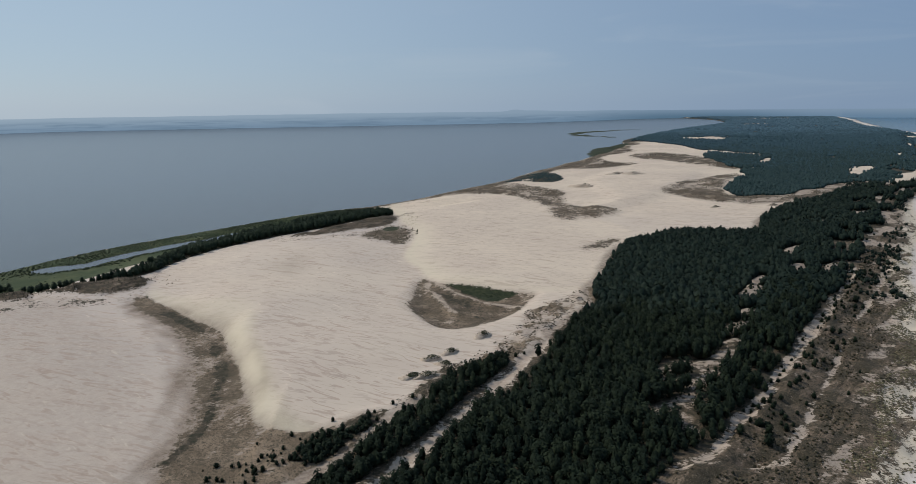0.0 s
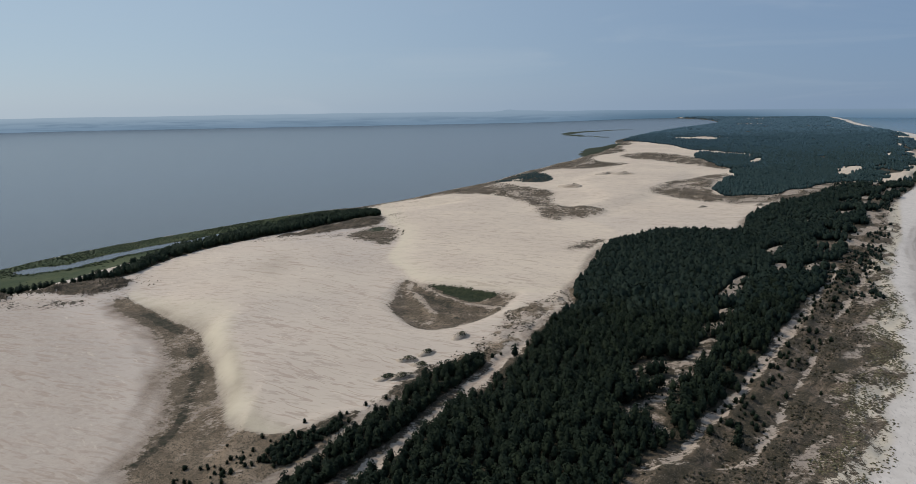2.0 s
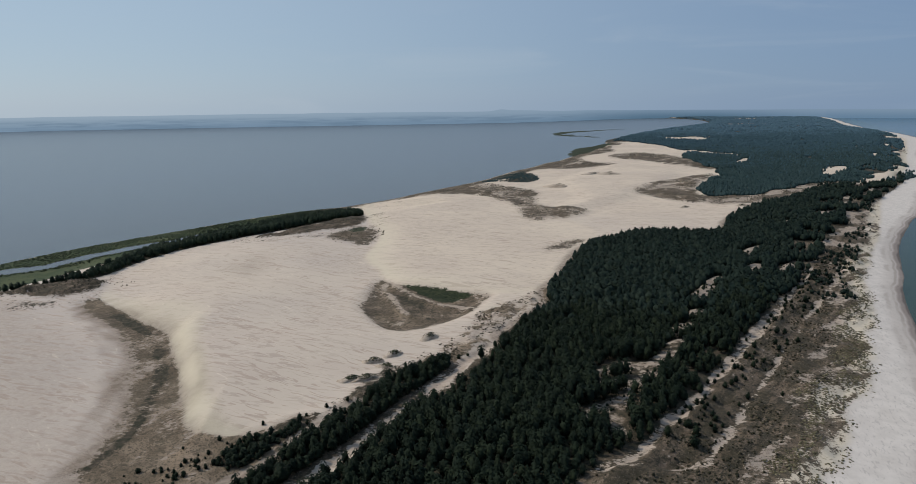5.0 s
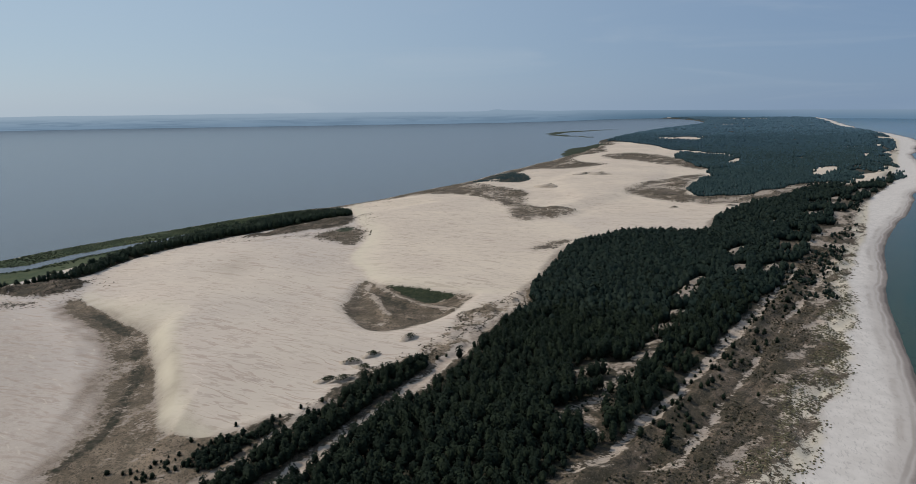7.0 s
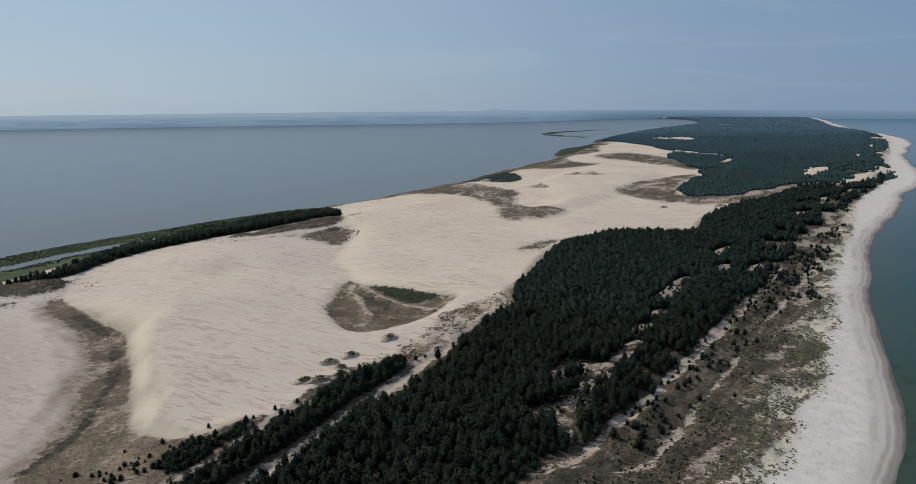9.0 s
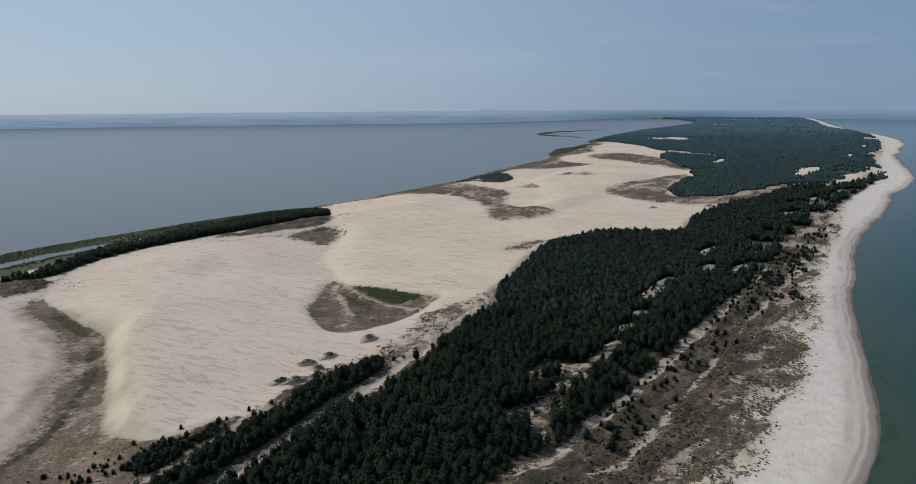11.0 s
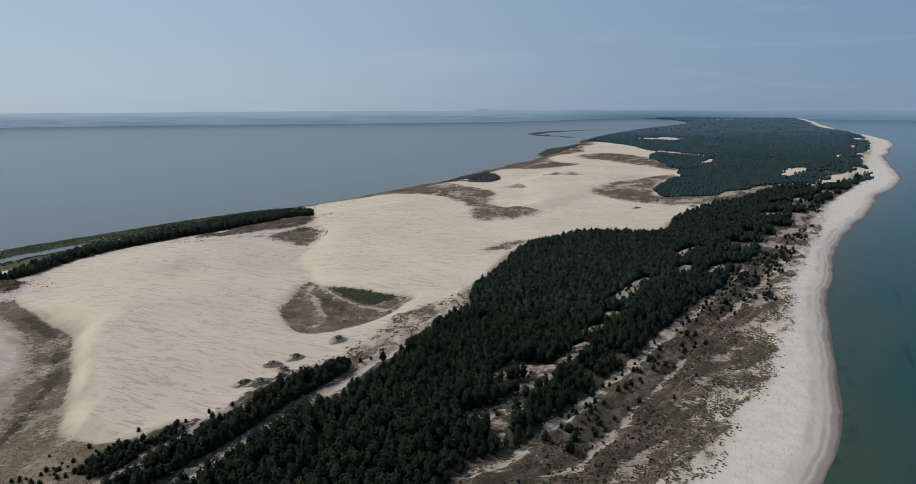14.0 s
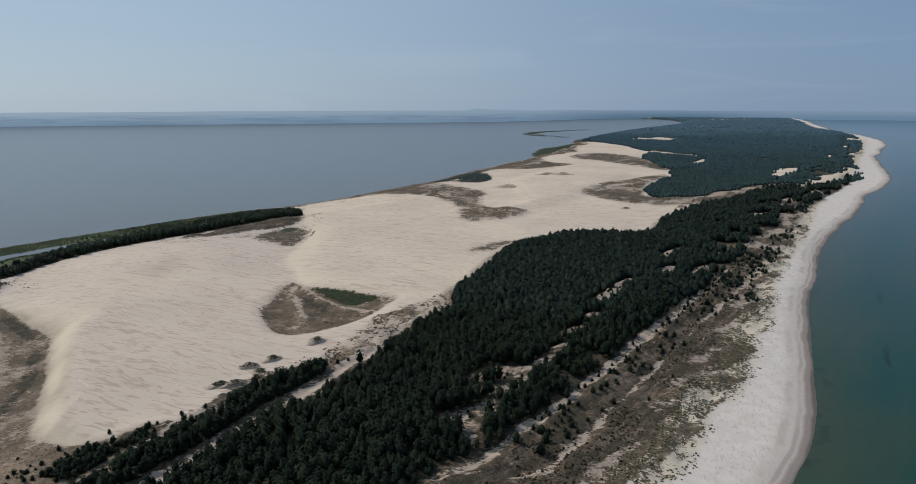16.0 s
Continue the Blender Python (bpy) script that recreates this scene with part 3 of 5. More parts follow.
def clearing(x, y):
    best = np.full(x.shape, -9.0)
    for cx, cy, a, b, turn in CLEARINGS:
        c, s = math.cos(radians(turn)), math.sin(radians(turn))
        u, v = (c * (x - cx) + s * (y - cy)) / a, (c * (y - cy) - s * (x - cx)) / b
        best = np.maximum(best, 1 - np.sqrt(u * u + v * v))
    return best


def terrain(x, y):
    """Height and cover of the land at many places at once."""
    wx, wy = x + 2.2 * rolling(x, y, 14, 3), y + 2.2 * rolling(x, y, 14, 5)
    mx, my = x + 1.6 * rolling(x, y, 34, 4, 2), y + 1.6 * rolling(x, y, 34, 6, 2)
    off = np.hypot(x - 33, y - 2)
    ax, ay = x + 0.004 * off * rolling(x, y, 60, 7), y + 0.004 * off * rolling(x, y, 60, 8)
    land = inside(LAND, ax, ay)
    foot = inside(INLAND, wx, wy)
    d_sea = far_from(SEA_SHORE, ax, ay)
    d_lake = far_from(LAKE_SHORE, ax, ay)
    isle = np.maximum(inside(LAKE_ISLE, ax, ay), inside(REED_SPIT, ax, ay))

    bumps = rolling(x, y, 22, 11)
    hills = rolling(x, y, 90, 21, 1)
    beach = 2.2 * d_sea / (d_sea + np.maximum(-foot, 0.5))
    back = 2.2 + 2.6 * ramp(foot, -2, 17) + 1.8 * ramp(foot, 15, 60) + hills * 2.0 * ramp(foot, 40, 160)
    h = np.where(foot > 0, back, beach)
    bank = 0.12 + np.minimum(d_lake * np.where(y < 700, 0.012, 0.10), 3.0) + 6 * ramp(d_lake, np.where(y < 700, 62, 20), np.where(y < 700, 115, 70))
    h = -np.logaddexp(-1.4 * h, -1.4 * bank) / 1.4

    one, two, three = inside(DUNE_ONE, mx, my), inside(DUNE_TWO, mx, my), inside(DUNE_THREE, mx, my)
    end_one, end_two = far_from(DUNE_ONE_BACK, mx, my), far_from(DUNE_TWO_BACK, mx, my)
    trough, hollow, lee = inside(TROUGH, wx, wy), inside(HOLLOW, wx, wy), np.maximum.reduce([inside(LEE, wx, wy), inside(LEE_TWO, wx, wy), inside(LEE_THREE, wx, wy)])
    wood = np.maximum.reduce([inside(PINE_WOOD, wx, wy), inside(STRIP_WOOD, x, y), inside(BELT_WOOD, x, y)])
    lake_wood = inside(LAKE_WOOD, wx, wy)
    far_wood = np.maximum(inside(FAR_WOOD, x + 9 * rolling(x, y, 50, 31), y + 9 * rolling(x, y, 50, 33)), inside(BAY_WOOD, wx, wy))
    open_sand = clearing(wx, wy) + np.where(y < 520, 0.55 * rolling(x, y, 9, 35), 0.55 * rolling(x, y, 20, 36) + 0.45 * rolling(x, y, 8, 38))
    h = h + 0.9 * bumps * ramp(foot, 0, 12) * ramp(d_lake, 90, 130) * np.maximum.reduce([ramp(foot, 90, 60), ramp(wood, -8, 3), ramp(far_wood, -8, 6)])
    s_one, s_two = far_from(SLIP_ONE, mx, my), far_from(SLIP_TWO, mx, my)
    h = h - 1.6 * ramp(trough, -14, 10) * (foot > 0) - 0.8 * ramp(one, 30, -8) * ramp(y, 420, 250) * (x < -70) * (foot > 0)
    steep = 0.62 - 0.32 * ramp(y, 282, 306)
    corner = np.exp(-((x + 116) / 34) ** 2 - ((y - 318) / 34) ** 2)
    crest_one = 1 / (1 / (steep * s_one + 0.01) ** 6 + 1 / (2.8 + 2.6 * np.exp(-s_one / 70) + 3.2 * corner) ** 6) ** (1 / 6)
    h = np.where(one > 0, h + crest_one * ramp(end_one, 0, 60), h)
    crest_two = 1 / (1 / ((0.13 + 0.30 * ramp(y, 385, 365)) * s_two + 0.01) ** 4 + 1 / (1.6 + 1.8 * np.exp(-s_two / 60)) ** 4) ** 0.25
    h = np.where(two > 0, h + crest_two * ramp(end_two, 0, 70), h)
    h = h + 3.5 * ramp(three, 0, 30)
    h = h + np.where(y < 560, 3.0, 1.7) * ramp(open_sand, -0.6, 0.7) * ramp(y, 215, 300) * ramp(np.maximum(wood, far_wood), 0, 14)
    ribs = np.minimum(far_from(HOLLOW_RIB, wx, wy), far_from(HOLLOW_RIB_TWO, wx, wy))
    h = h - 3.4 * ramp(hollow, -5, 10) + 1.5 * ramp(ribs, 6, 0.5) * ramp(hollow, 0, 4) + 3.6 * ramp(lee, -2, 7) * (0.65 + 0.8 * rolling(x, y, 11, 43))
    swell = (one > -5) | (two > -5)
    h = h + np.where(swell, 0.30 * rolling(x + 0.3 * y, y * 1.6, 60, 51, 1), 0.0)
    tuft = inside(TUFT_BAND, wx, wy)
    h = h + ramp(tuft, -3, 5) * np.maximum(rolling(x, y, 7, 61), -0.1) * 1.8
    foredune = ramp(foot, 0, 4) * ramp(wood, 2, -3) * (d_lake > d_sea) * np.maximum(ramp(foot, 85, 60), ramp(wood, -14, -4))
    h = h + foredune * (1.2 * rolling(x, y, 10, 63) + 0.5 * np.abs(rolling(x + y, (y - x) * 2, 13, 65)) + 0.5 * np.exp(-((foot - 11) / 6) ** 2))
    ridge = far_from(RIDGE_TRACK, wx, wy)
    h = h + foredune * (1.3 * np.exp(-((ridge - 4) / 3.5) ** 2) + 0.5 * rolling(x, y, 4.5, 64))
    for line, deep in ((SAND_TRACK, 0.8), (UPPER_TRACK, 0.5), (SHORE_TRACK, 0.8), (RIDGE_TRACK, 0.9)):
        h = h - deep * np.exp(-(far_from(line, x, y) / 2.6) ** 2)

    far_heath = np.maximum.reduce([inside(a, wx, wy) for a in HEATHS])
    h = h + ramp(far_heath, -8, 10) * (0.4 + 3.6 * np.maximum(rolling(x, y, 26, 67), -0.15)) * ramp(y, 480, 620)

    # ponds among the reeds
    pond = np.full(x.shape, -99.0)
    for px, py, a, b, turn in ((-294, 435, 22, 9, 28), (-274, 462, 20, 8, 60), (-260, 486, 26, 8, 52), (-238, 516, 24, 6, 40), (-212, 545, 20, 9, 52), (-199, 578, 9, 4, 50)):
        c, s = math.cos(radians(turn)), math.sin(radians(turn))
        u, v = (c * (wx - px) + s * (wy - py)) / a, (c * (wy - py) - s * (wx - px)) / b
        pond = np.maximum(pond, 1 - np.sqrt(u * u + v * v))
    h = np.where(pond > -0.3, np.minimum(h, 0.35 - 1.4 * ramp(pond, -0.3, 0.4)), h)

    h = np.where(land < 0, np.maximum(-4.0, land * np.where(d_sea < d_lake, 0.035, 0.10)), h)
    h = np.where(isle > 0, 0.25, h)

    # cover
    heath_far = far_heath
    core = far_from(TROUGH_CORE, mx, my)
    lane = rolling(4.5 * core + 2.0 * rolling(x, y, 16, 80), 0.7 * (y - x), 26, 82, 4)
    smear = np.exp(-(core / (2.6 + 7.0 * ramp(y, 228, 256))) ** 2) * (one < 0) * ramp(trough, -4, 4) * ramp(lane, -1.1, -0.1)
    veg = np.maximum.reduce([(0.62 + 0.34 * lane + 0.25 * ramp(y, 232, 260) + 0.28 * ramp(y, 200, 182)) * ramp(trough + 9 * ramp(s_one, 13, 2) * (one < 1), -5, 7), (0.82 + 0.42 * rolling(x, y, 9, 83)) * ramp(hollow, -2, 4) * (1 - 0.62 * ramp(ribs + 1.8 * rolling(x, y, 6, 84), 3.2, 0.6)), 0.95 * ramp(lee, -3, 5), ramp(heath_far, -9, 9) * (0.66 + 0.45 * rolling(x, y, 34, 77) + 0.5 * rolling(x, y, 13, 89, 2) * ramp(y, 620, 900)), (0.42 + 0.5 * rolling(x, y, 8, 90)) * ramp(tuft, -5, 4)])
    veg = np.maximum(veg, smear)
    fore = ramp(foot, -1, 2) * ramp(wood, 5, -2) * ramp(inside(COAST, x, y), -9, -1)
    combed = rolling(0.77 * x + 0.64 * y, 6.0 * (0.64 * x - 0.77 * y), 30, 72, 4)
    belt = foot + 7 * rolling(x, y, 26, 74)
    veg = np.maximum(veg, fore * np.clip(0.36 + 0.16 * ramp(belt, 3, 12) + 0.42 * ramp(belt, 15, 23) - 0.12 * ramp(belt, 36, 46) + 0.50 * combed * ramp(belt, 30, 18), 0, 1))
    veg = np.maximum(veg, 0.30 * ramp(np.abs(lee + 12), 16, 4))
    bank_veg = ramp(d_lake, np.where(y < 780, 20, 60), np.where(y < 780, 6, 25)) * (y > 630) * (land > 0)
    veg = np.maximum(veg, 0.75 * bank_veg)
    veg = np.maximum(veg, np.maximum(0.85 * ramp(wood, -5, 2), 0.7 * ramp(np.maximum(inside(STRIP_WOOD, x, y), inside(BELT_WOOD, x, y)), -12, -2)))
    for line, wide, low in ((SAND_TRACK, 2.0, 0.15), (UPPER_TRACK, 1.8, 0.15), (SHORE_TRACK, 0.9, 0.45), (RIDGE_TRACK, 1.9, 0.42)):
        veg = veg * (low + (1 - low) * ramp(far_from(line, wx, wy) + 1.5 * rolling(x, y, 9, 71), 0.6 * wide, 1.7 * wide))
    veg = veg * (1 - ramp(open_sand, -0.1, 0.35) * np.where(y < 330, 0.5, 1.0))
    veg = veg * np.where(s_one < 60, ramp(one, 0.7, -0.7), 1.0) * np.where((s_two < 40) & (y < 520), ramp(two, 1.2, -0.6), 1.0)
    reed = ramp(d_lake, 95, 75) * ramp(y, 690, 672) * (x < -84) * (land > 0) * ramp(lake_wood, 6, -2) * ramp(lee, 2, -4)
    green = np.maximum.reduce([0.9 * ramp(inside(MEADOW, wx, wy), -2, 4), 0.75 * ramp(inside(SLACK_GREEN, wx, wy), -2, 4), reed, 0.9 * (isle > 0)])
    stale = ramp(two, 3, -4) * ramp(y, 640, 560) * (0.40 + 0.45 * ramp(one, 8, -8) * (x < -60) + 0.3 * rolling(x, y, 70, 88, 2))
    floor = np.maximum(ramp(wood, -1, 3), np.maximum(ramp(lake_wood, -2, 3), ramp(far_wood, -4, 6))) * ramp(open_sand, 0.15, -0.25)
    floor = np.maximum(floor, ramp(d_lake, 70, 25) * (d_lake < d_sea) * ramp(y, 1750, 1850))
    floor = np.maximum(floor, 0.8 * smear * ramp(core + 1.5 * rolling(x, y, 7, 92), 5.5, 1.5))
    floor = np.maximum(floor, 0.55 * ramp(hollow, 2, 6) * ramp(rolling(x + 0.5 * y, 1.5 * y, 15, 93), 0.05, 0.5) * ramp(ribs, 2, 5))
    floor = floor * ramp(far_from(SAND_TRACK, x, y), 1.2, 3.2) * (1 - 0.75 * ramp(foot, 75, 40) * ramp(y, 320, 390) * ramp(y, 1000, 860))
    fresh = np.maximum((0.85 + 0.3 * rolling(x, y, 14, 85)) * ramp(s_one + 2.0 * rolling(x, y, 11, 86) - 14 * corner, 15, 4) * ramp(one, -0.6, 0.6) * (1 - 0.45 * ramp(y, 286, 306)), (0.55 * ramp(s_two, 26, 4) * ramp(y, 350, 390) + 0.3 * ramp(s_two, 10, 2)) * ramp(two, -2, 4))
    fresh = np.maximum(fresh, 0.7 * ramp(foot, -1.5, 1.5) * ramp(foot, 15, 8) * (d_sea < d_lake))
    damp = np.maximum.reduce([ramp(trough + 5 * lane, -12, 3) * (0.9 + 0.2 * lane), ramp(hollow, -1.5, 3) * 0.6, 0.6 * ramp(inside(DUNE_ONE, x, y), 60, 110) * ramp(rolling(x, y, 60, 75), -0.2, 0.5)])
    grey = ramp(foot, 3, -2) * (land > -30) * (d_sea < d_lake)
    old = np.maximum.reduce([fore * ramp(foot + 4 * rolling(x, y, 15, 76), 5, 17), ramp(wood, -9, -2) * (d_lake > d_sea) * ramp(far_from(SAND_TRACK, x, y), 2, 9), np.maximum(0.55 * ramp(heath_far, -6, 10), 0.9 * ramp(inside(HEATH_GAP, wx, wy), -8, 4)), 0.7 * ramp(trough, -5, 5), 0.45 * ramp(tuft, -3, 5), 0.7 * ramp(lee, 0, 6), 0.62 * ramp(open_sand, -0.4, 0.0) * ramp(wood, 0, 6) * ramp(y, 600, 520), 0.30 * ramp(one, -20, -50) * (x < -78) * ramp(y, 352, 335)])
    bare = np.maximum(ramp(ridge, 5, 2), ramp(far_from(SHORE_TRACK, wx, wy), 3.2, 1.2))
    old = old * (1 - 0.35 * bare)
    old = np.maximum(old * (1 - 0.6 * ramp(far_from(SAND_TRACK, x, y), 4, 1)), 0.55 * ramp(far_from(SAND_TRACK, x, y), 5, 1.5))
    dry = np.maximum.reduce([(0.42 + 0.7 * rolling(x, y, 12, 87)) * ramp(hollow, -8, -2), 0.85 * ramp(trough, -10, 0) * (1 - 0.9 * smear), ramp(tuft, -6, 0), 0.35 * ramp(heath_far, -10, 0), 0.55 * fore * ramp(foot, 16, 6)])
    return dict(dry=dry, old=old, grey=grey, h=h, veg=veg, green=green, stale=stale, floor=floor, fresh=fresh, damp=damp, land=land, foot=foot, wood=wood, lake_wood=lake_wood,
                far_wood=far_wood, open_sand=open_sand, reed=reed, d_sea=d_sea, d_lake=d_lake, trough=trough, tuft=tuft, hollow=hollow, lee=lee, heath_far=heath_far, isle=isle, pond=pond, fore=fore)


# ---- meshes from arrays ----
def sheet(name, places, faces, material, attributes=(), smooth=True, normals=None):
    """One mesh from arrays of places and of faces with one number of corners."""
    me = bpy.data.meshes.new(name)
    count, corners = faces.shape
    me.vertices.add(len(places))
    me.vertices.foreach_set("co", np.ascontiguousarray(places, np.float32).ravel())
    me.loops.add(count * corners)
    me.loops.foreach_set("vertex_index", np.ascontiguousarray(faces, np.int32).ravel())
    me.polygons.add(count)
    me.polygons.foreach_set("loop_start", np.arange(0, count * corners, corners, dtype=np.int32))
    me.polygons.foreach_set("use_smooth", np.full(count, smooth))
    for key, values in attributes:
        if values.ndim == 2:
            me.attributes.new(key, "FLOAT_COLOR", "POINT").data.foreach_set("color", np.ascontiguousarray(values, np.float32).ravel())
        else:
            me.attributes.new(key, "FLOAT", "POINT").data.foreach_set("value", np.ascontiguousarray(values, np.float32))
    me.materials.append(material)
    me.update(calc_edges=True)
    if normals is not None:
        me.attributes.new("custom_normal", "FLOAT_VECTOR", "POINT").data.foreach_set("vector", np.ascontiguousarray(normals, np.float32).ravel())
    return me


def grid_faces(nx, ny):
    i = (np.arange(ny - 1)[:, None] * nx + np.arange(nx - 1)[None, :]).ravel()
    return np.stack((i, i + 1, i + nx + 1, i + nx), 1)


def spread(low, high, step, far_low, far_high, growth):
    """Even steps between low and high, then ever wider ones out to the far ends."""
    middle = np.arange(low, high, step)
    up, down, s = [middle[-1]], [middle[0]], step
    while up[-1] < far_high:
        s *= growth
        up.append(min(up[-1] + s, far_high))
    s = step
    while down[-1] > far_low:
        s *= growth
        down.append(max(down[-1] - s, far_low))
    return np.array(down[:0:-1] + list(middle) + up[1:])


def four(*channels):
    return np.stack([np.broadcast_to(c, channels[0].shape) for c in (*channels, np.ones(1))], 1)


# ---- ground ----
gx = spread(-300, 320, 1.4, -4900, 4900, 1.06)
gy = spread(148, 320, 1.05, -900, 4900, 1.02)
lean = np.interp(gy, (-900, 0, 300, 500, 800, 1100, 1400, 2000, 3000, 3700, 4900), (-420, -130, 0, 70, 250, 480, 690, 1000, 1500, 1930, 2500))
px, py = (gx[None, :] + lean[:, None]).ravel(), np.repeat(gy, len(gx))
T = terrain(px, py)
me = sheet("ground", np.stack((px, py, T["h"]), 1), grid_faces(len(gx), len(gy)), GROUND,
           (("cover", four(T["veg"], T["green"], np.clip(T["stale"], 0, 1))), ("soil", four(T["floor"], T["fresh"], T["damp"])), ("beach_sand", four(T["grey"], T["old"], T["dry"])), ("strand", np.where(T["d_sea"] < T["d_lake"], T["land"], 99.0))))
tagged(new("ground", me), "pale rippled dune sand with brown heath and a beach", "ground", kind="structure")

# ---- water: the sea and the lake meet under the spit ----
middle = rounded([(-700, -900), (-330, -200), (-80, 180), (20, 330), (110, 560), (330, 900), (560, 1300), (900, 2000), (1250, 2800), (1800, 3700), (2100, 4900)], closed=False)
wy = spread(100, 700, 14, -900, 4900, 1.05)
mid_x = np.interp(wy, middle[:, 1], middle[:, 0])
for name, material, side, label in (("sea", SEA, 1, "calm blue-green sea with a pale sandy shallows"), ("lake", LAKE, -1, "wide calm grey-blue lagoon under haze")):
    across = np.concatenate((np.linspace(0, 1, 110)[:-1] ** 1.3 * 900, 900 + np.linspace(0, 1, 40) ** 2 * 4000))
    qx = np.clip(mid_x[:, None] + side * across[None, :], -4900, 4900).ravel()
    qy = np.repeat(wy, len(across))
    shore_line = SEA_SHORE if side > 0 else LAKE_SHORE
    d = far_from(shore_line, qx, qy)
    bar = 0.24 * np.exp(-((d - 62) / 14) ** 2) if side > 0 else 0.0
    faces = grid_faces(len(across), len(wy))
    me = sheet(name, np.stack((qx, qy, np.zeros(len(qx))), 1), faces if side > 0 else faces[:, ::-1], material, (("shore", four(np.clip(d / (150.0 if side > 0 else 900.0) - bar, 0, 1), np.full(len(d), 1.0 if side > 0 else 0.0), np.clip(d / 190.0, 0, 1))),))
    tagged(new(name, me), label, "water", kind="structure")

# ---- far shores and sea: upright glowing strips with painted haze ----
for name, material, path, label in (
        ("backdrop_land", LAND_HAZE, [(-4870, -400), (-4600, 900), (-3300, 1750), (-2600, 2700), (-2250, 3000), (-2080, 3180), (-1320, 3370), (-425, 3570), (350, 3720), (830, 4030), (1081, 4290), (1500, 4480), (2050, 4380), (2520, 4130)], "glowing upright strip painted as hazy wooded far shore with low hills"),
        ("backdrop_sea", SEA_HAZE, [(2500, 4140), (3000, 3800), (3700, 3120), (4400, 2050), (4800, 800), (4870, -400)], "glowing upright strip painted as hazy open sea out to the horizon")):
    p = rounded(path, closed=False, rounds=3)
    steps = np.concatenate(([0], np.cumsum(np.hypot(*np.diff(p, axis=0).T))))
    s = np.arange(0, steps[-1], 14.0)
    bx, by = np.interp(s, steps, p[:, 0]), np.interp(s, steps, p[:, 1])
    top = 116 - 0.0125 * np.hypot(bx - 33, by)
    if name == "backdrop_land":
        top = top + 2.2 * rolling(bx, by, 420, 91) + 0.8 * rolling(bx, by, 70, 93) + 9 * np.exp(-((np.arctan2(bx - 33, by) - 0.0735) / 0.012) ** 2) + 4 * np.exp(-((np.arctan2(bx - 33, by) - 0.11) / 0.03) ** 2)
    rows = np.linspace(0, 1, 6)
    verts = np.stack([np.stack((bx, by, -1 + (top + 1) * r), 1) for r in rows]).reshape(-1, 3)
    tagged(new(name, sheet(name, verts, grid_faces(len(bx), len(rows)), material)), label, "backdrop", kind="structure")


# ---- plants ----
def tufts(rng, count, height, low, radius, size, lift=0.5, shape=0.62):
    """A crown of many small leafy kites round an axis: places and triangles."""
    s = rng.random(count) ** 0.8
    turn = rng.random(count) * 2 * np.pi
    reach = radius * (np.clip(1 - s ** 1.6, 0, 1) ** shape * (0.55 + 0.45 * np.minimum(s * 5, 1))) * (0.72 + 0.4 * rng.random(count))
    lobes = 1 + 0.22 * np.sin(3 * turn + rng.random() * 6) + 0.12 * np.sin(7 * s + 5 * turn)
    c = np.stack((np.cos(turn) * reach * lobes, np.sin(turn) * reach * lobes, low + s * (height - low)), 1)
    out = np.stack((np.cos(turn), np.sin(turn), lift + 0.9 * s), 1) + rng.normal(0, 0.42, (count, 3))
    out /= np.linalg.norm(out, axis=1)[:, None]
    across = np.cross(out, rng.normal(0, 1, (count, 3)))
    across /= np.linalg.norm(across, axis=1)[:, None] + 1e-6
    down = np.cross(out, across)
    z = size * (0.7 + 0.6 * rng.random(count))[:, None]
    v = np.stack((c - down * z * 0.5, c + across * z * 0.45 - out * z * 0.16, c + down * z * 0.6, c - across * z * 0.45 - out * z * 0.16), 1).reshape(-1, 3)
    k = np.arange(count)[:, None] * 4
    return v, np.concatenate((k + (0, 1, 2), k + (0, 2, 3)))


def leaf_normals(v):
    """Soft normals that point out of a crown, a little uneven from tuft to tuft."""
    rng = np.random.default_rng(len(v))
    out = (v - (0, 0, 0.42 * v[:, 2].max())) * (1, 1, 0.75)
    out /= np.linalg.norm(out, axis=1)[:, None] + 1e-6
    out += np.repeat(rng.normal(0, 0.30, (len(v) // 4 + 1, 3)), 4, 0)[:len(v)]
    return out / (np.linalg.norm(out, axis=1)[:, None] + 1e-6)


def core(rng, height, low, radius, sides=6):
    """The shaded heart of a crown, a lumpy spindle."""
    rings = []
    for s, r in ((0.0, 0.35), (0.3, 0.74), (0.7, 0.52)):
        a = np.arange(sides) * 2 * np.pi / sides + rng.random()
        rr = radius * r * (0.8 + 0.4 * rng.random(sides))
        rings.append(np.stack((np.cos(a) * rr, np.sin(a) * rr, np.full(sides, low + s * (height - low))), 1))
    v = np.concatenate(rings + [np.array([[0, 0, height * 0.97]])])
    f = []
    for r in range(2):
        for i in range(sides):
            a, b = r * sides + i, r * sides + (i + 1) % sides
            f += [(a, b, b + sides), (a, b + sides, a + sides)]
    f += [(2 * sides + i, 2 * sides + (i + 1) % sides, 3 * sides) for i in range(sides)]
    return v, np.array(f)


def join(*pieces):
    v, f, at = [], [], 0
    for a, b in pieces:
        v.append(a), f.append(b + at)
        at += len(a)
    return np.concatenate(v), np.concatenate(f)


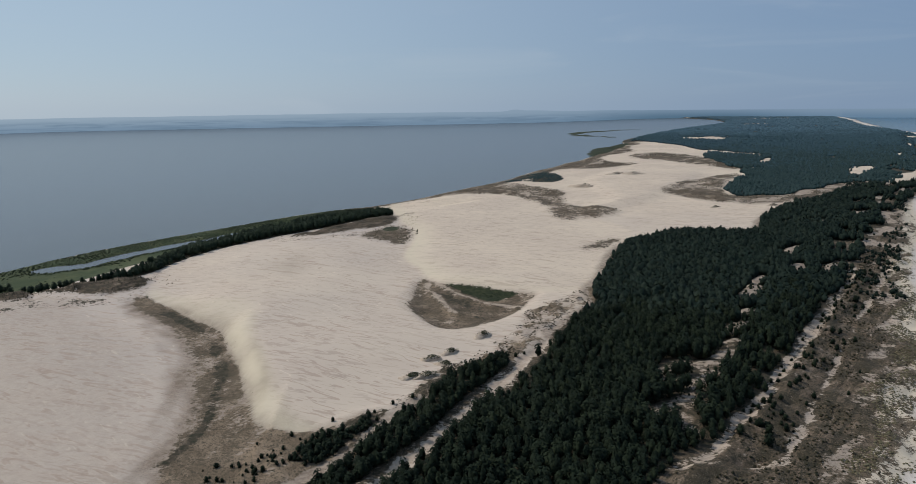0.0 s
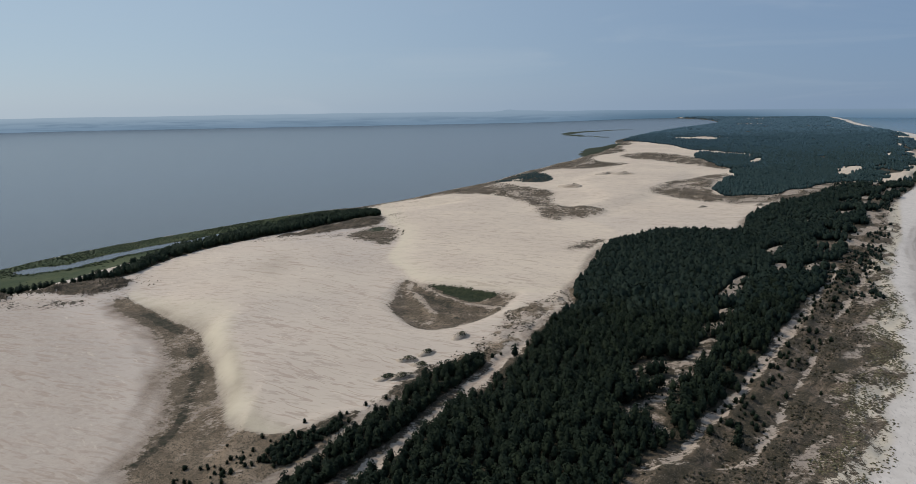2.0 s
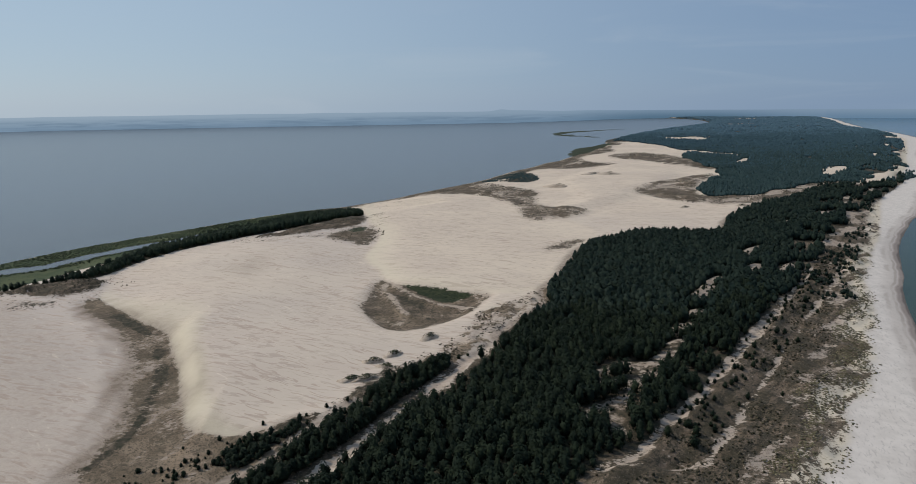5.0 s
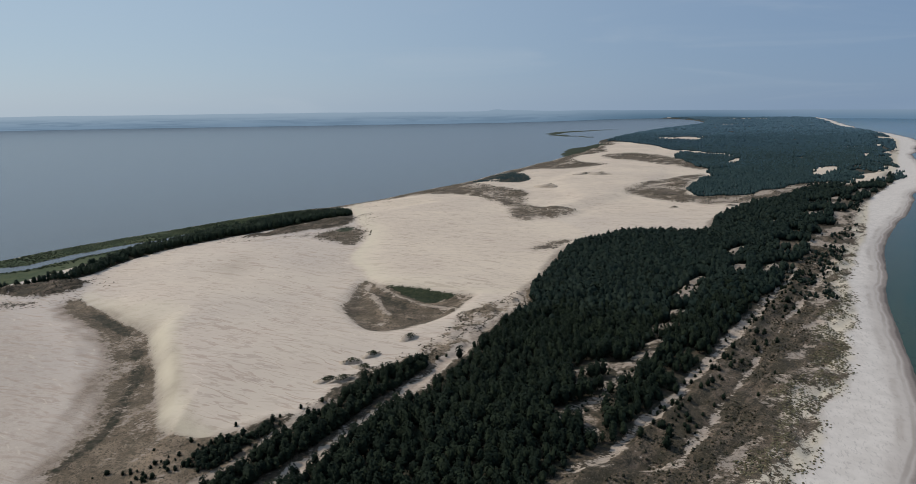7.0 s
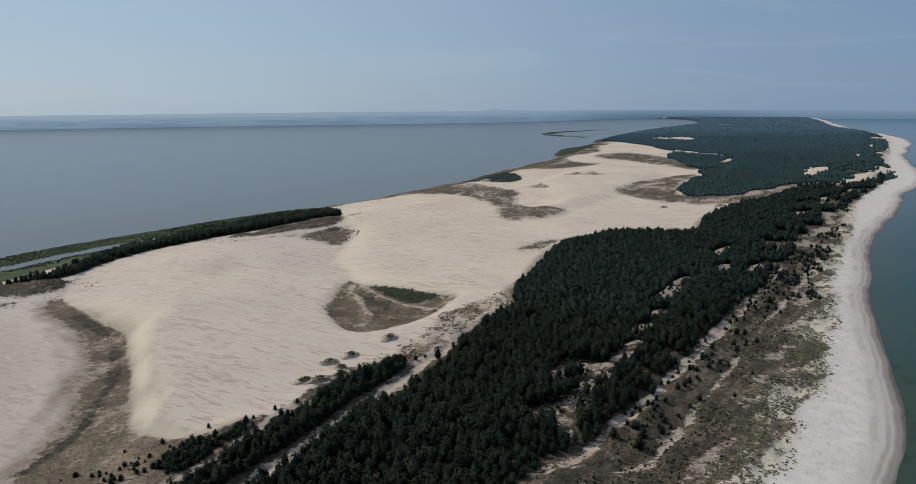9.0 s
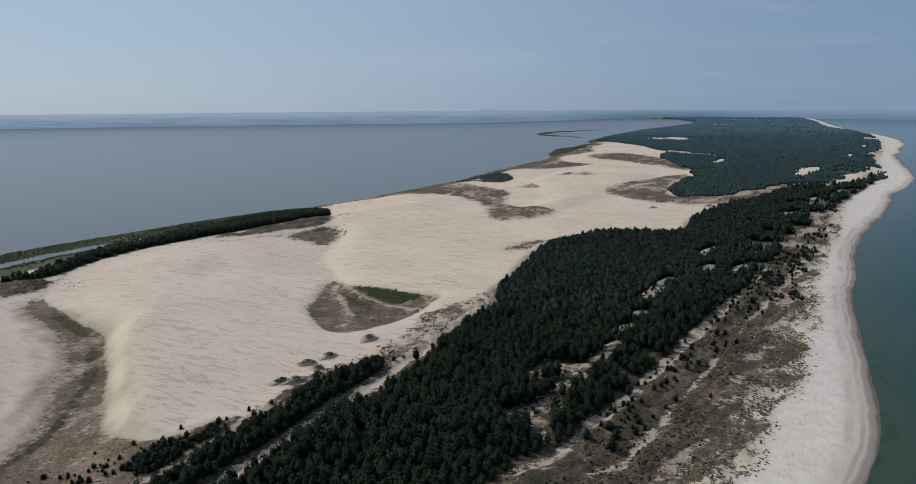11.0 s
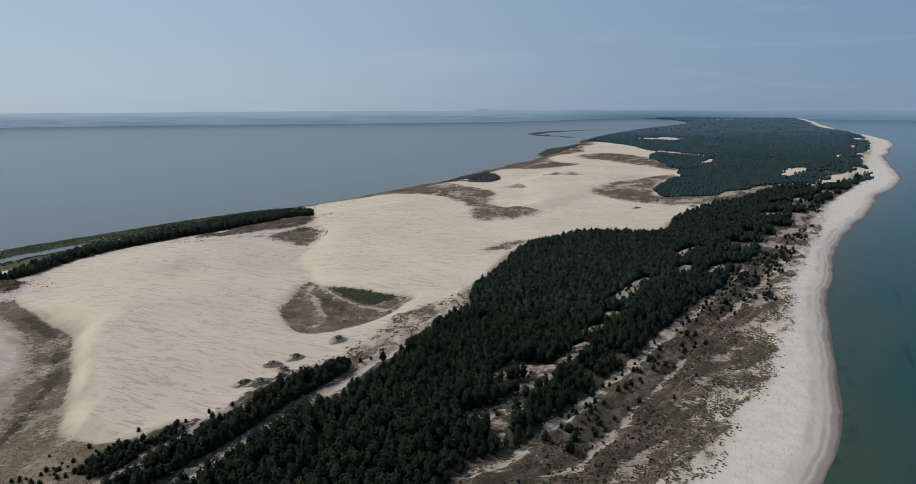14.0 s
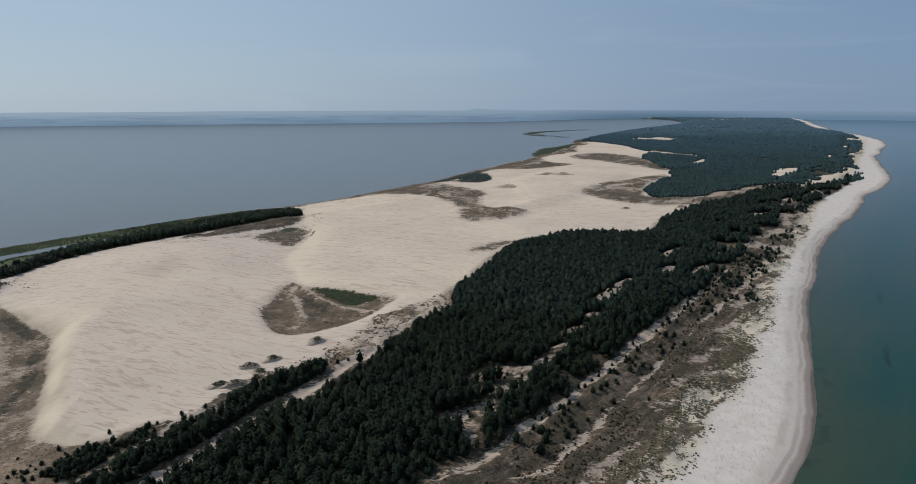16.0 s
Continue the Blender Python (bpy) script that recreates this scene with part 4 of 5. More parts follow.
def stem(rng, height, radius, sides=6, lean=0.15, rings=4):
    """A tapered, slightly bent trunk."""
    v, f = [], []
    bend = rng.normal(0, lean, 2)
    for k in range(rings):
        s = k / (rings - 1)
        a = np.arange(sides) * 2 * np.pi / sides
        r = radius * (1 - 0.8 * s)
        v.append(np.stack((np.cos(a) * r + bend[0] * s * s * height * 0.3, np.sin(a) * r + bend[1] * s * s * height * 0.3, np.full(sides, -0.3 + s * (height + 0.3))), 1))
    for k in range(rings - 1):
        for i in range(sides):
            a, b = k * sides + i, k * sides + (i + 1) % sides
            f += [(a, b, b + sides), (a, b + sides, a + sides)]
    return np.concatenate(v), np.array(f)


def limb(rng, z, turn, length, thick):
    """A thin three-sided limb that rises outwards."""
    c, s = math.cos(turn), math.sin(turn)
    a = np.array([(-s * thick, c * thick, z), (s * thick, -c * thick, z), (0, 0, z + thick * 1.6), (c * length, s * length, z + length * 0.35)])
    return a, np.array([(0, 1, 3), (1, 2, 3), (2, 0, 3)])


def pine_crown(rng, detail):
    count, size, sides = ((100, 0.74, 6), (34, 1.25, 5))[detail]
    top = rng.uniform(6.6, 8.4)
    return join(core(rng, top - 0.5, 1.2, 1.85, sides), tufts(rng, count, top, 1.0, rng.uniform(1.7, 2.4), size, shape=rng.uniform(0.34, 0.62)))


def leafy_crown(rng, detail):
    count, size, sides = ((110, 1.0, 7), (48, 1.5, 6), (18, 2.3, 5))[detail]
    return join(core(rng, 7.2, 1.0, 2.3, sides), tufts(rng, count, 7.8, 0.8, 2.6, size, 0.4, 0.45))


def planted(name, places, heights, turns, shapes, material, label, category, squat=1.0):
    """Many plants joined into one object of kind stuff. Each shape: places and triangles of a plant 8 m high."""
    rng = np.random.default_rng(len(places))
    pick = rng.integers(0, len(shapes), len(places))
    tint = rng.random(len(places))
    vs, fs, ts, ns, at = [], [], [], [], 0
    for k, (v, f) in enumerate(shapes):
        at_k = np.nonzero(pick == k)[0]
        if not len(at_k):
            continue
        size = (heights[at_k] / 8.0)[:, None]
        c, s = np.cos(turns[at_k])[:, None], np.sin(turns[at_k])[:, None]
        wide = (0.85 + 0.3 * rng.random(len(at_k)))[:, None] * size ** 0.8 * squat
        x = (c * v[None, :, 0] - s * v[None, :, 1]) * wide + places[at_k, 0:1]
        y = (s * v[None, :, 0] + c * v[None, :, 1]) * wide + places[at_k, 1:2]
        z = v[None, :, 2] * size + places[at_k, 2:3]
        vs.append(np.stack((x, y, z), 2).reshape(-1, 3))
        out = leaf_normals(v)
        ns.append(np.stack((c * out[:, 0] - s * out[:, 1], s * out[:, 0] + c * out[:, 1], np.broadcast_to(out[:, 2], (len(at_k), len(v)))), 2).reshape(-1, 3))
        fs.append((f[None] + (np.arange(len(at_k)) * len(v))[:, None, None]).reshape(-1, 3) + at)
        ts.append(np.repeat(tint[at_k], len(v)))
        at += len(at_k) * len(v)
    me = sheet(name, np.concatenate(vs), np.concatenate(fs), material, (("tint", np.concatenate(ts)),), normals=np.concatenate(ns))
    return tagged(new(name, me), label, category, kind="stuff")


def scattered(seed, x0, x1, y0, y1, gap):
    """A jittered grid of places."""
    rng = np.random.default_rng(seed)
    x, y = (a.ravel() for a in np.meshgrid(np.arange(x0, x1, gap), np.arange(y0, y1, gap)))
    x = x + 0.5 * gap * (np.round((y - y0) / gap) % 2)
    return x + rng.uniform(-0.62, 0.62, len(x)) * gap, y + rng.uniform(-0.62, 0.62, len(y)) * gap, rng


rng = np.random.default_rng(5)
PINES = [[pine_crown(rng, d) for _ in range(6)] for d in range(2)]
LEAFY = [[leafy_crown(rng, d) for _ in range(5)] for d in range(3)]


def round_crown(rng, sides, count, size):
    return join(core(rng, 7.6, 0.6, 2.9, sides), tufts(rng, count, 7.6, 2.2, 2.3, size, 0.6, 0.4))


ROUND = [round_crown(rng, 6, 7, 1.5) for _ in range(5)]
MIDDLE = [round_crown(rng, 7, 18, 1.25) for _ in range(6)]
LOW = [round_crown(rng, 4, 6, 2.2) for _ in range(5)]
TINY = [core(rng, 7.6, 0.6, 3.8, 4) for _ in range(6)]
SMALL = [join(core(rng, 7.6, 0.6, 3.6, 5), tufts(rng, 3, 7.4, 4.0, 2.4, 1.8, 0.6, 0.4)) for _ in range(6)]


def part(name, me, parent, label=""):
    ob = new(name, me)
    ob.parent = parent
    return tagged(ob, label)


def pine_models():
    """Six single pines with trunk, limbs and crown."""
    made = []
    for k in range(6):
        r = np.random.default_rng(100 + k)
        root = new("pine_tree")
        wood = join(stem(r, 6.6, 0.14), *[limb(r, 1.6 + 0.75 * i, 2.4 * i + r.random(), 1.5 - 0.16 * i, 0.035) for i in range(6)])
        part("trunk", sheet("trunk", *wood, BARK, smooth=True), root)
        v, f = join(core(r, 7.4, 1.3, 1.85, 8), tufts(r, 230, 7.8, 1.0, 2.1, 0.62))
        part("crown", sheet("crown", v, f, PINE, (("tint", np.zeros(len(v))),), normals=leaf_normals(v)), root)
        made.append(tagged(root, "dense dark green pine tree of the dune wood", "tree", "pines of the dune wood"))
    return made


# the pine wood between beach and dunes, and the strip along the sand track
x, y, rng = scattered(1, -70, 340, 120, 540, 2.75)
W = terrain(x, y)
seaward = far_from(RIDGE_TRACK, x, y) + 3 * ramp(x, 120, 60) * 10
keep = (W["wood"] > 0.6) & (W["open_sand"] < rng.uniform(-0.15, 0.05, len(x))) & (rolling(x, y, 12, 37) < 0.85 - 0.62 * ramp(seaward, 34, 4)) & (rolling(x, y, 15, 40) < 0.9 - 1.0 * ramp(W["foot"], 78, 34) * ramp(y, 310, 390)) & (far_from(SAND_TRACK, x, y) > 2.6) & (far_from(UPPER_TRACK, x, y) > 2.2) & (rng.random(len(x)) < 0.96 - 0.40 * ramp(W["wood"], 4, 0.5) * (inside(PINE_WOOD, x, y) > -2))
x, y, h, w = x[keep], y[keep], W["h"][keep], W["wood"][keep]
low_belt = inside(BELT_WOOD, x, y) > -1
tall = np.where(low_belt, 0.5, 1.0) * (5.2 + 2.2 * ramp(w, 0, 12) + 1.5 * rolling(x, y, 24, 101) + rng.normal(0, 1.0, len(x))).clip(2.0, 10.5)
single = (y < 200) & (x > -60) & (x < 110)
order = np.nonzero(single)[0][:300]
single[:] = False
single[order] = True
turn = rng.random(len(x)) * 6.28
models = pine_models()
for n, i in enumerate(order):
    k = tall[i] / 8.0
    m = pose(x[i], y[i], h[i] - 0.1, rng.normal(0, 2), rng.normal(0, 2), math.degrees(turn[i]))
    tree = models[n] if n < 6 else copy_thing(models[n % 6], m)
    tree.matrix_basis = m @ Matrix.Diagonal((k ** 0.8, k ** 0.8, k, 1))
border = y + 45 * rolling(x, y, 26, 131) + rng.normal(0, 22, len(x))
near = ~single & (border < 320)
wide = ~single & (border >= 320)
planted("pine_wood", np.stack((x, y, h - 0.1), 1)[near], tall[near], turn[near], PINES[0], PINE, "dense dark green pine wood on the dune ridge", "pine wood")
planted("pine_wood", np.stack((x, y, h - 0.1), 1)[wide], tall[wide], turn[wide], MIDDLE, HAZED_MID_PINE, "dense dark green pine wood behind the beach", "pine wood")

x, y, rng = scattered(15, -72, 24, 130, 252, 1.9)
belt, strip = inside(BELT_WOOD, x, y), inside(STRIP_WOOD, x, y)
keep = ((belt > -0.3) | (strip > 0.3) & (strip < 3.2)) & (far_from(SAND_TRACK, x, y) > 2.6) & (far_from(UPPER_TRACK, x, y) > 2.8)
x, y, belt = x[keep], y[keep], belt[keep]
planted("young_pine_thicket", np.stack((x, y, terrain(x, y)["h"] - 0.1), 1), np.where(belt > -0.3, 2.6, 3.6) + rng.normal(0, 0.6, len(x)), rng.random(len(x)) * 6.28, PINES[1], PINE, "thicket of young dark pines along the sand track", "pine thicket", 1.25)

# the wood further along the spit
x, y, rng = scattered(2, 230, 800, 480, 1060, 3.6)
W = terrain(x, y)
keep = (W["wood"] > 0.5) & (y > 540) & (W["open_sand"] < 0) & (rolling(x, y, 16, 39) < 0.9 - 1.05 * ramp(W["foot"], 80, 26))
x, y, h = x[keep], y[keep], W["h"][keep]
planted("pine_wood", np.stack((x, y, h), 1), (7 + 1.6 * rolling(x, y, 30, 103) + rng.normal(0, 0.9, len(x))).clip(3, 11), rng.random(len(x)) * 6.28, ROUND, HAZED_MID_PINE, "dense pine wood further along the spit", "pine wood")
for seed, y0, y1, gap, size, wide_by in ((3, 690, 1450, 3.9, 6.2, 0.85), (4, 1450, 2300, 6.2, 6.2, 1.3), (5, 2300, 4500, 13.0, 6.5, 2.4)):
    x, y, rng = scattered(seed, 40, 2500, y0, y1, gap)
    near_line = np.hypot(x - 33, y) < 4750
    x, y = x[near_line], y[near_line]
    W = terrain(x, y)
    keep = (W["far_wood"] > 0) & (W["land"] > 3) & (W["open_sand"] < rng.uniform(-0.25, 0.1, len(x))) & (rolling(x, y, 45, 107) < 0.80) & (rolling(x, y, 24, 145) < 0.85 - 0.75 * ramp(W["foot"], 90, 20)) & (np.abs(rolling(x, y, 190, 141, 2)) > 0.022 + 0.02 * rolling(x, y, 30, 143))
    x, y, h = x[keep], y[keep], W["h"][keep]
    high = size + 0.20 * size * rolling(x, y, 60, 105) + rng.normal(0, 0.06 * size, len(x))
    high = high * (1 - 0.55 * ramp(inside(BAY_WOOD, x, y), -14, -4))
    turn = rng.random(len(x)) * 6.28
    # the farther a tree, the more haze is painted into its needles
    haze_reach = y + 160 * rolling(x, y, 120, 109) + rng.normal(0, 190, len(x))
    for lowest, highest, needles in ((-9e9, 1250, HAZED_SPIT_PINE), (1250, 2150, HAZED_FAR_PINE), (2150, 9e9, HAZED_END_PINE)):
        m = (haze_reach >= lowest) & (haze_reach < highest)
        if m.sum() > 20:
            planted("far_pine_wood", np.stack((x, y, h - 1), 1)[m], high[m], turn[m], SMALL if y0 < 1400 else TINY, needles, "pine wood far along the spit, distance haze painted into its needles", "pine wood", wide_by)

# alders and pines between the dunes and the lagoon, and the reeds
x, y, rng = scattered(6, -430, -60, 320, 700, 3.1)
W = terrain(x, y)
keep = (W["lake_wood"] > 1.0) & (rng.random(len(x)) < 0.95)
x, y, h = x[keep], y[keep], W["h"][keep]
planted("alder_wood", np.stack((x, y, h), 1), (4.7 + 1.8 * ramp(y, 400, 500) + 1.6 * rolling(x, y, 25, 107) + rng.normal(0, 0.8, len(x))).clip(2, 8), rng.random(len(x)) * 6.28, LEAFY[1], ALDER, "dark green alder wood along the lagoon shore", "wood")
x, y, rng = scattered(7, -440, -60, 300, 720, 2.45)
W = terrain(x, y)
keep = (rng.random(len(x)) < 0.03 + 0.97 * ((W["d_lake"] < 24) | (W["pond"] > -0.9))) & (W["land"] > 0.5) & (W["d_lake"] < 95) & (W["lake_wood"] < 0) & (W["pond"] < 0.0) & (W["lee"] < -6) & (y < 690) & (W["h"] < 1.6)
edge = ((W["d_lake"] < 26) | (W["pond"] > -1.2))[keep]
x, y, h = x[keep], y[keep], W["h"][keep]
planted("reed_bed", np.stack((x, y, h - 0.2), 1), np.where(edge, 0.6, 0.35) + 0.25 * rolling(x, y, 18, 109) + 0.15, rng.random(len(x)) * 6.28, LEAFY[2], REED, "green reed bed and willow scrub round narrow ponds", "reeds", 1.9)

# low heath and marram grass
x, y, rng = scattered(8, 20, 330, 130, 460, 1.25)
W = terrain(x, y)
chance = W["fore"] * (0.25 + 0.75 * ramp(W["foot"], 13, 22)) * ramp(W["veg"], 0.3, 0.8)
keep = (rng.random(len(x)) < chance * ramp(rolling(x, y, 12, 111), -0.35, 0.35)) & (W["wood"] < -1) & (W["open_sand"] < 0.1)
x, y, h = x[keep], y[keep], W["h"][keep]
planted("heath", np.stack((x, y, h - 0.15), 1), 0.25 + 0.7 * rng.random(len(x)) ** 2.5, rng.random(len(x)) * 6.28, LOW, HEATH, "low brown heath and dry grass on the old dunes", "heath", 1.5)
x, y, rng = scattered(19, -50, 70, 285, 385, 1.25)
W = terrain(x, y)
keep = (rng.random(len(x)) < 0.55 * ramp(W["hollow"], 0, 4) * ramp(rolling(x, y, 7, 117), -0.2, 0.35)) & (W["green"] < 0.3) & (far_from(HOLLOW_RIB, x, y) > 1.5) & (far_from(HOLLOW_RIB_TWO, x, y) > 1.5)
planted("hollow_tussocks", np.stack((x, y, W["h"] - 0.1), 1)[keep], 0.15 + 0.28 * rng.random(keep.sum()) ** 2, rng.random(keep.sum()) * 6.28, LOW, DRY_TUFT, "brown grass tussocks on the floor of the dune hollow", "grass", 1.3)
keep = (rng.random(len(x)) < 0.9 * ramp(W["green"], 0.25, 0.6)) & (W["hollow"] > -4)
planted("meadow_scrub", np.stack((x, y, W["h"] - 0.15), 1)[keep], 0.25 + 0.45 * rng.random(keep.sum()) ** 2, rng.random(keep.sum()) * 6.28, LOW, REED, "low dark green scrub in the damp dune hollow", "scrub", 1.4)
x, y, rng = scattered(14, -10, 90, 236, 360, 1.3)
W = terrain(x, y)
keep = (rng.random(len(x)) < 0.75 * ramp(W["tuft"], -4, 2) * ramp(rolling(x, y, 7, 115), -0.1, 0.3)) & (W["wood"] < -0.5)
planted("dune_grass", np.stack((x, y, W["h"] - 0.1), 1)[keep], 0.25 + 0.35 * rng.random(keep.sum()), rng.random(keep.sum()) * 6.28, LOW, DRY_TUFT, "tussocks of tan and olive dune grass", "grass", 2.2)
x, y, rng = scattered(9, 60, 330, 120, 460, 0.85)
W = terrain(x, y)
keep = (W["foot"] > -3.5) & (W["foot"] < 17) & (rng.random(len(x)) < (0.30 * ramp(W["foot"], -3, 0) + 0.65 * ramp(W["foot"], 1, 5)) * ramp(W["foot"], 18, 12) * ramp(rolling(0.77 * x + 0.64 * y, 2.5 * (0.64 * x - 0.77 * y), 12, 113), -0.25, 0.2))
x, y, h = x[keep], y[keep], W["h"][keep]
planted("marram_grass", np.stack((x, y, h - 0.1), 1), 0.18 + 0.26 * rng.random(len(x)), rng.random(len(x)) * 6.28, LOW, GRASS, "tufts of pale marram grass along the beach edge", "grass", 2.6)


# ---- single shrubs and hummocks ----
def shrub_models(material, name, label, category, group):
    made = []
    for k in range(3):
        r = np.random.default_rng(300 + k)
        root = new(name)
        part("trunk", sheet("trunk", *join(stem(r, 5.0, 0.13, 5), *[limb(r, 0.5 + 0.6 * i, 2.1 * i, 2.0 - 0.2 * i, 0.05) for i in range(6)]), BARK), root)
        v, f = join(core(r, 6.6, 0.3, 2.6, 8), tufts(r, 210, 7.2, 0.2, 3.0, 0.85, 0.45, 0.5))
        part("crown", sheet("crown", v, f, material, (("tint", np.zeros(len(v))),), normals=leaf_normals(v)), root)
        made.append(tagged(root, label, category, group))
    return made


def set_out(models, spots, rng):
    x, y = np.array([a[0] for a in spots], float), np.array([a[1] for a in spots], float)
    h = terrain(x, y)["h"]
    for n, (a, b, z) in enumerate(zip(x, y, h)):
        k = spots[n][2] / 8.0
        m = pose(a, b, z - 0.12, rng.normal(0, 3), rng.normal(0, 3), rng.uniform(0, 360))
        tree = models[n] if n < len(models) else copy_thing(models[n % len(models)], m)
        tree.matrix_basis = m @ Matrix.Diagonal((k, k, k * rng.uniform(0.75, 1.0), 1))


rng = np.random.default_rng(77)
SHRUBS = [(91, 185, 4.6), (98, 180, 5.2), (101, 186, 4.4), (103, 192, 3.4), (111, 206, 2.8), (125, 219, 3.4), (129, 222, 3.0), (132, 225, 3.6), (149, 247, 2.8), (152, 251, 2.4), (174, 275, 4.2), (180, 267, 3.6),
          (216, 325, 4.6), (215, 311, 3.4), (254, 377, 4.4), (146, 216, 2.4), (163, 236, 2.2)]
for _ in range(150):
    k, across = rng.uniform(0, 1) ** 1.2, rng.choice((-6.0, -2.0, 4.0)) + rng.normal(0, 2.4)
    SHRUBS.append((100 + 190 * k + 0.77 * across, 187 + 232 * k - 0.64 * across, rng.uniform(1.2, 3.6)))
set_out(shrub_models(PINE, "pine_shrub", "low dark green pine shrub on the heath behind the beach", "shrub", "shrubs behind the beach"), SHRUBS, rng)
YOUNG = [(-47, 196, 2.0), (-35, 199, 2.6), (-33, 201, 1.8), (-27, 207, 2.4), (-20, 211, 2.2), (-60, 180, 2.2), (-66, 176, 2.4), (-70, 184, 1.6), (-56, 174, 2.8), (-63, 168, 2.6), (-74, 172, 1.8), (-52, 178, 3.0), (22, 250, 3.0), (26, 254, 2.0)]
for _ in range(70):
    k, across = rng.uniform(0, 1), rng.normal(0, 4.0)
    YOUNG.append((-82 + 34 * k + 0.6 * across, 158 + 26 * k - 0.8 * across, rng.uniform(0.9, 2.4)))
set_out(shrub_models(PINE, "young_pine", "small young pine at the edge of the bare sand", "shrub", "young pines by the sand"), YOUNG, rng)


def hummock(r, wide, tall):
    """A little blown-out dune with a grassy cap: mound and grass."""
    root = new("dune_hummock")
    rings, sides = 5, 12
    v, f = [], []
    for k in range(rings):
        s = k / (rings - 1)
        a = np.arange(sides) * 2 * np.pi / sides
        rr = wide * (1 - s) ** 0.7 * (1 + 0.3 * np.sin(2 * a + 1) + 0.15 * r.normal(0, 1, sides)) + 0.02
        v.append(np.stack((np.cos(a) * rr * 1.7, np.sin(a) * rr, np.full(sides, -0.3 + tall * s ** 0.8) + 0.1 * r.normal(0, 1, sides)), 1))
    for k in range(rings - 1):
        for i in range(sides):
            a, b = k * sides + i, k * sides + (i + 1) % sides
            f += [(a, b, b + sides), (a, b + sides, a + sides)]
    part("mound", sheet("mound", np.concatenate(v), np.array(f), GREY_SAND), root)
    v, f = tufts(r, 130, tall * 1.08, tall * 0.42, wide * 0.72, 0.50, 0.9, 0.7)
    v[:, 0] = v[:, 0] * 1.6 + 0.25 * wide
    part("grass", sheet("grass", v, f, TUSSOCK, (("tint", np.zeros(len(v))),), smooth=False), root, "dark green and brown grass cap")["kind"] = "stuff"
    return tagged(root, "small wind-cut sand hummock with a grassy cap", "hummock", "hummocks on the sand")


for k, (a, b, wide, tall, turn) in enumerate(((-15, 246, 2.8, 2.2, 10), (-9, 241, 2.4, 1.8, -20), (-16, 231, 3.2, 2.1, 15), (-22, 230, 3.2, 1.7, 20), (-7, 253, 2.4, 2.3, 30), (8, 273, 3.0, 2.8, 35),
                                               (157, 798, 9, 5.0, -25), (250, 905, 9, 4.0, -10), (228, 912, 10, 2.5, 15), (300, 680, 4, 1.8, 0), (325, 640, 4, 2.0, 10), (265, 640, 4, 1.6, 20))):
    h = float(terrain(np.array([float(a)]), np.array([float(b)]))["h"][0])
    hummock(np.random.default_rng(400 + k), wide, tall).matrix_basis = pose(a, b, h - 0.1, 0, 0, turn)

x, y, rng = scattered(12, -300, -170, 300, 392, 1.8)
W = terrain(x, y)
keep = (rng.random(len(x)) < np.maximum(0.06 * ramp(rolling(x, y, 20, 121), -0.2, 0.4) * ramp(W["lee"], -34, -14), 0.75 * ramp(W["lee"], -3, 2) * ramp(rolling(x, y, 9, 122), -0.4, 0.1))) & (W["lake_wood"] < 0)
planted("low_tussocks", np.stack((x, y, W["h"] - 0.1), 1)[keep], 0.5 + 0.5 * rng.random(keep.sum()), rng.random(keep.sum()) * 6.28, LOW, HEATH, "scattered dark grass tussocks on pale sand", "grass")
x, y, rng = scattered(13, -160, 740, 480, 1700, 3.3)
W = terrain(x, y)
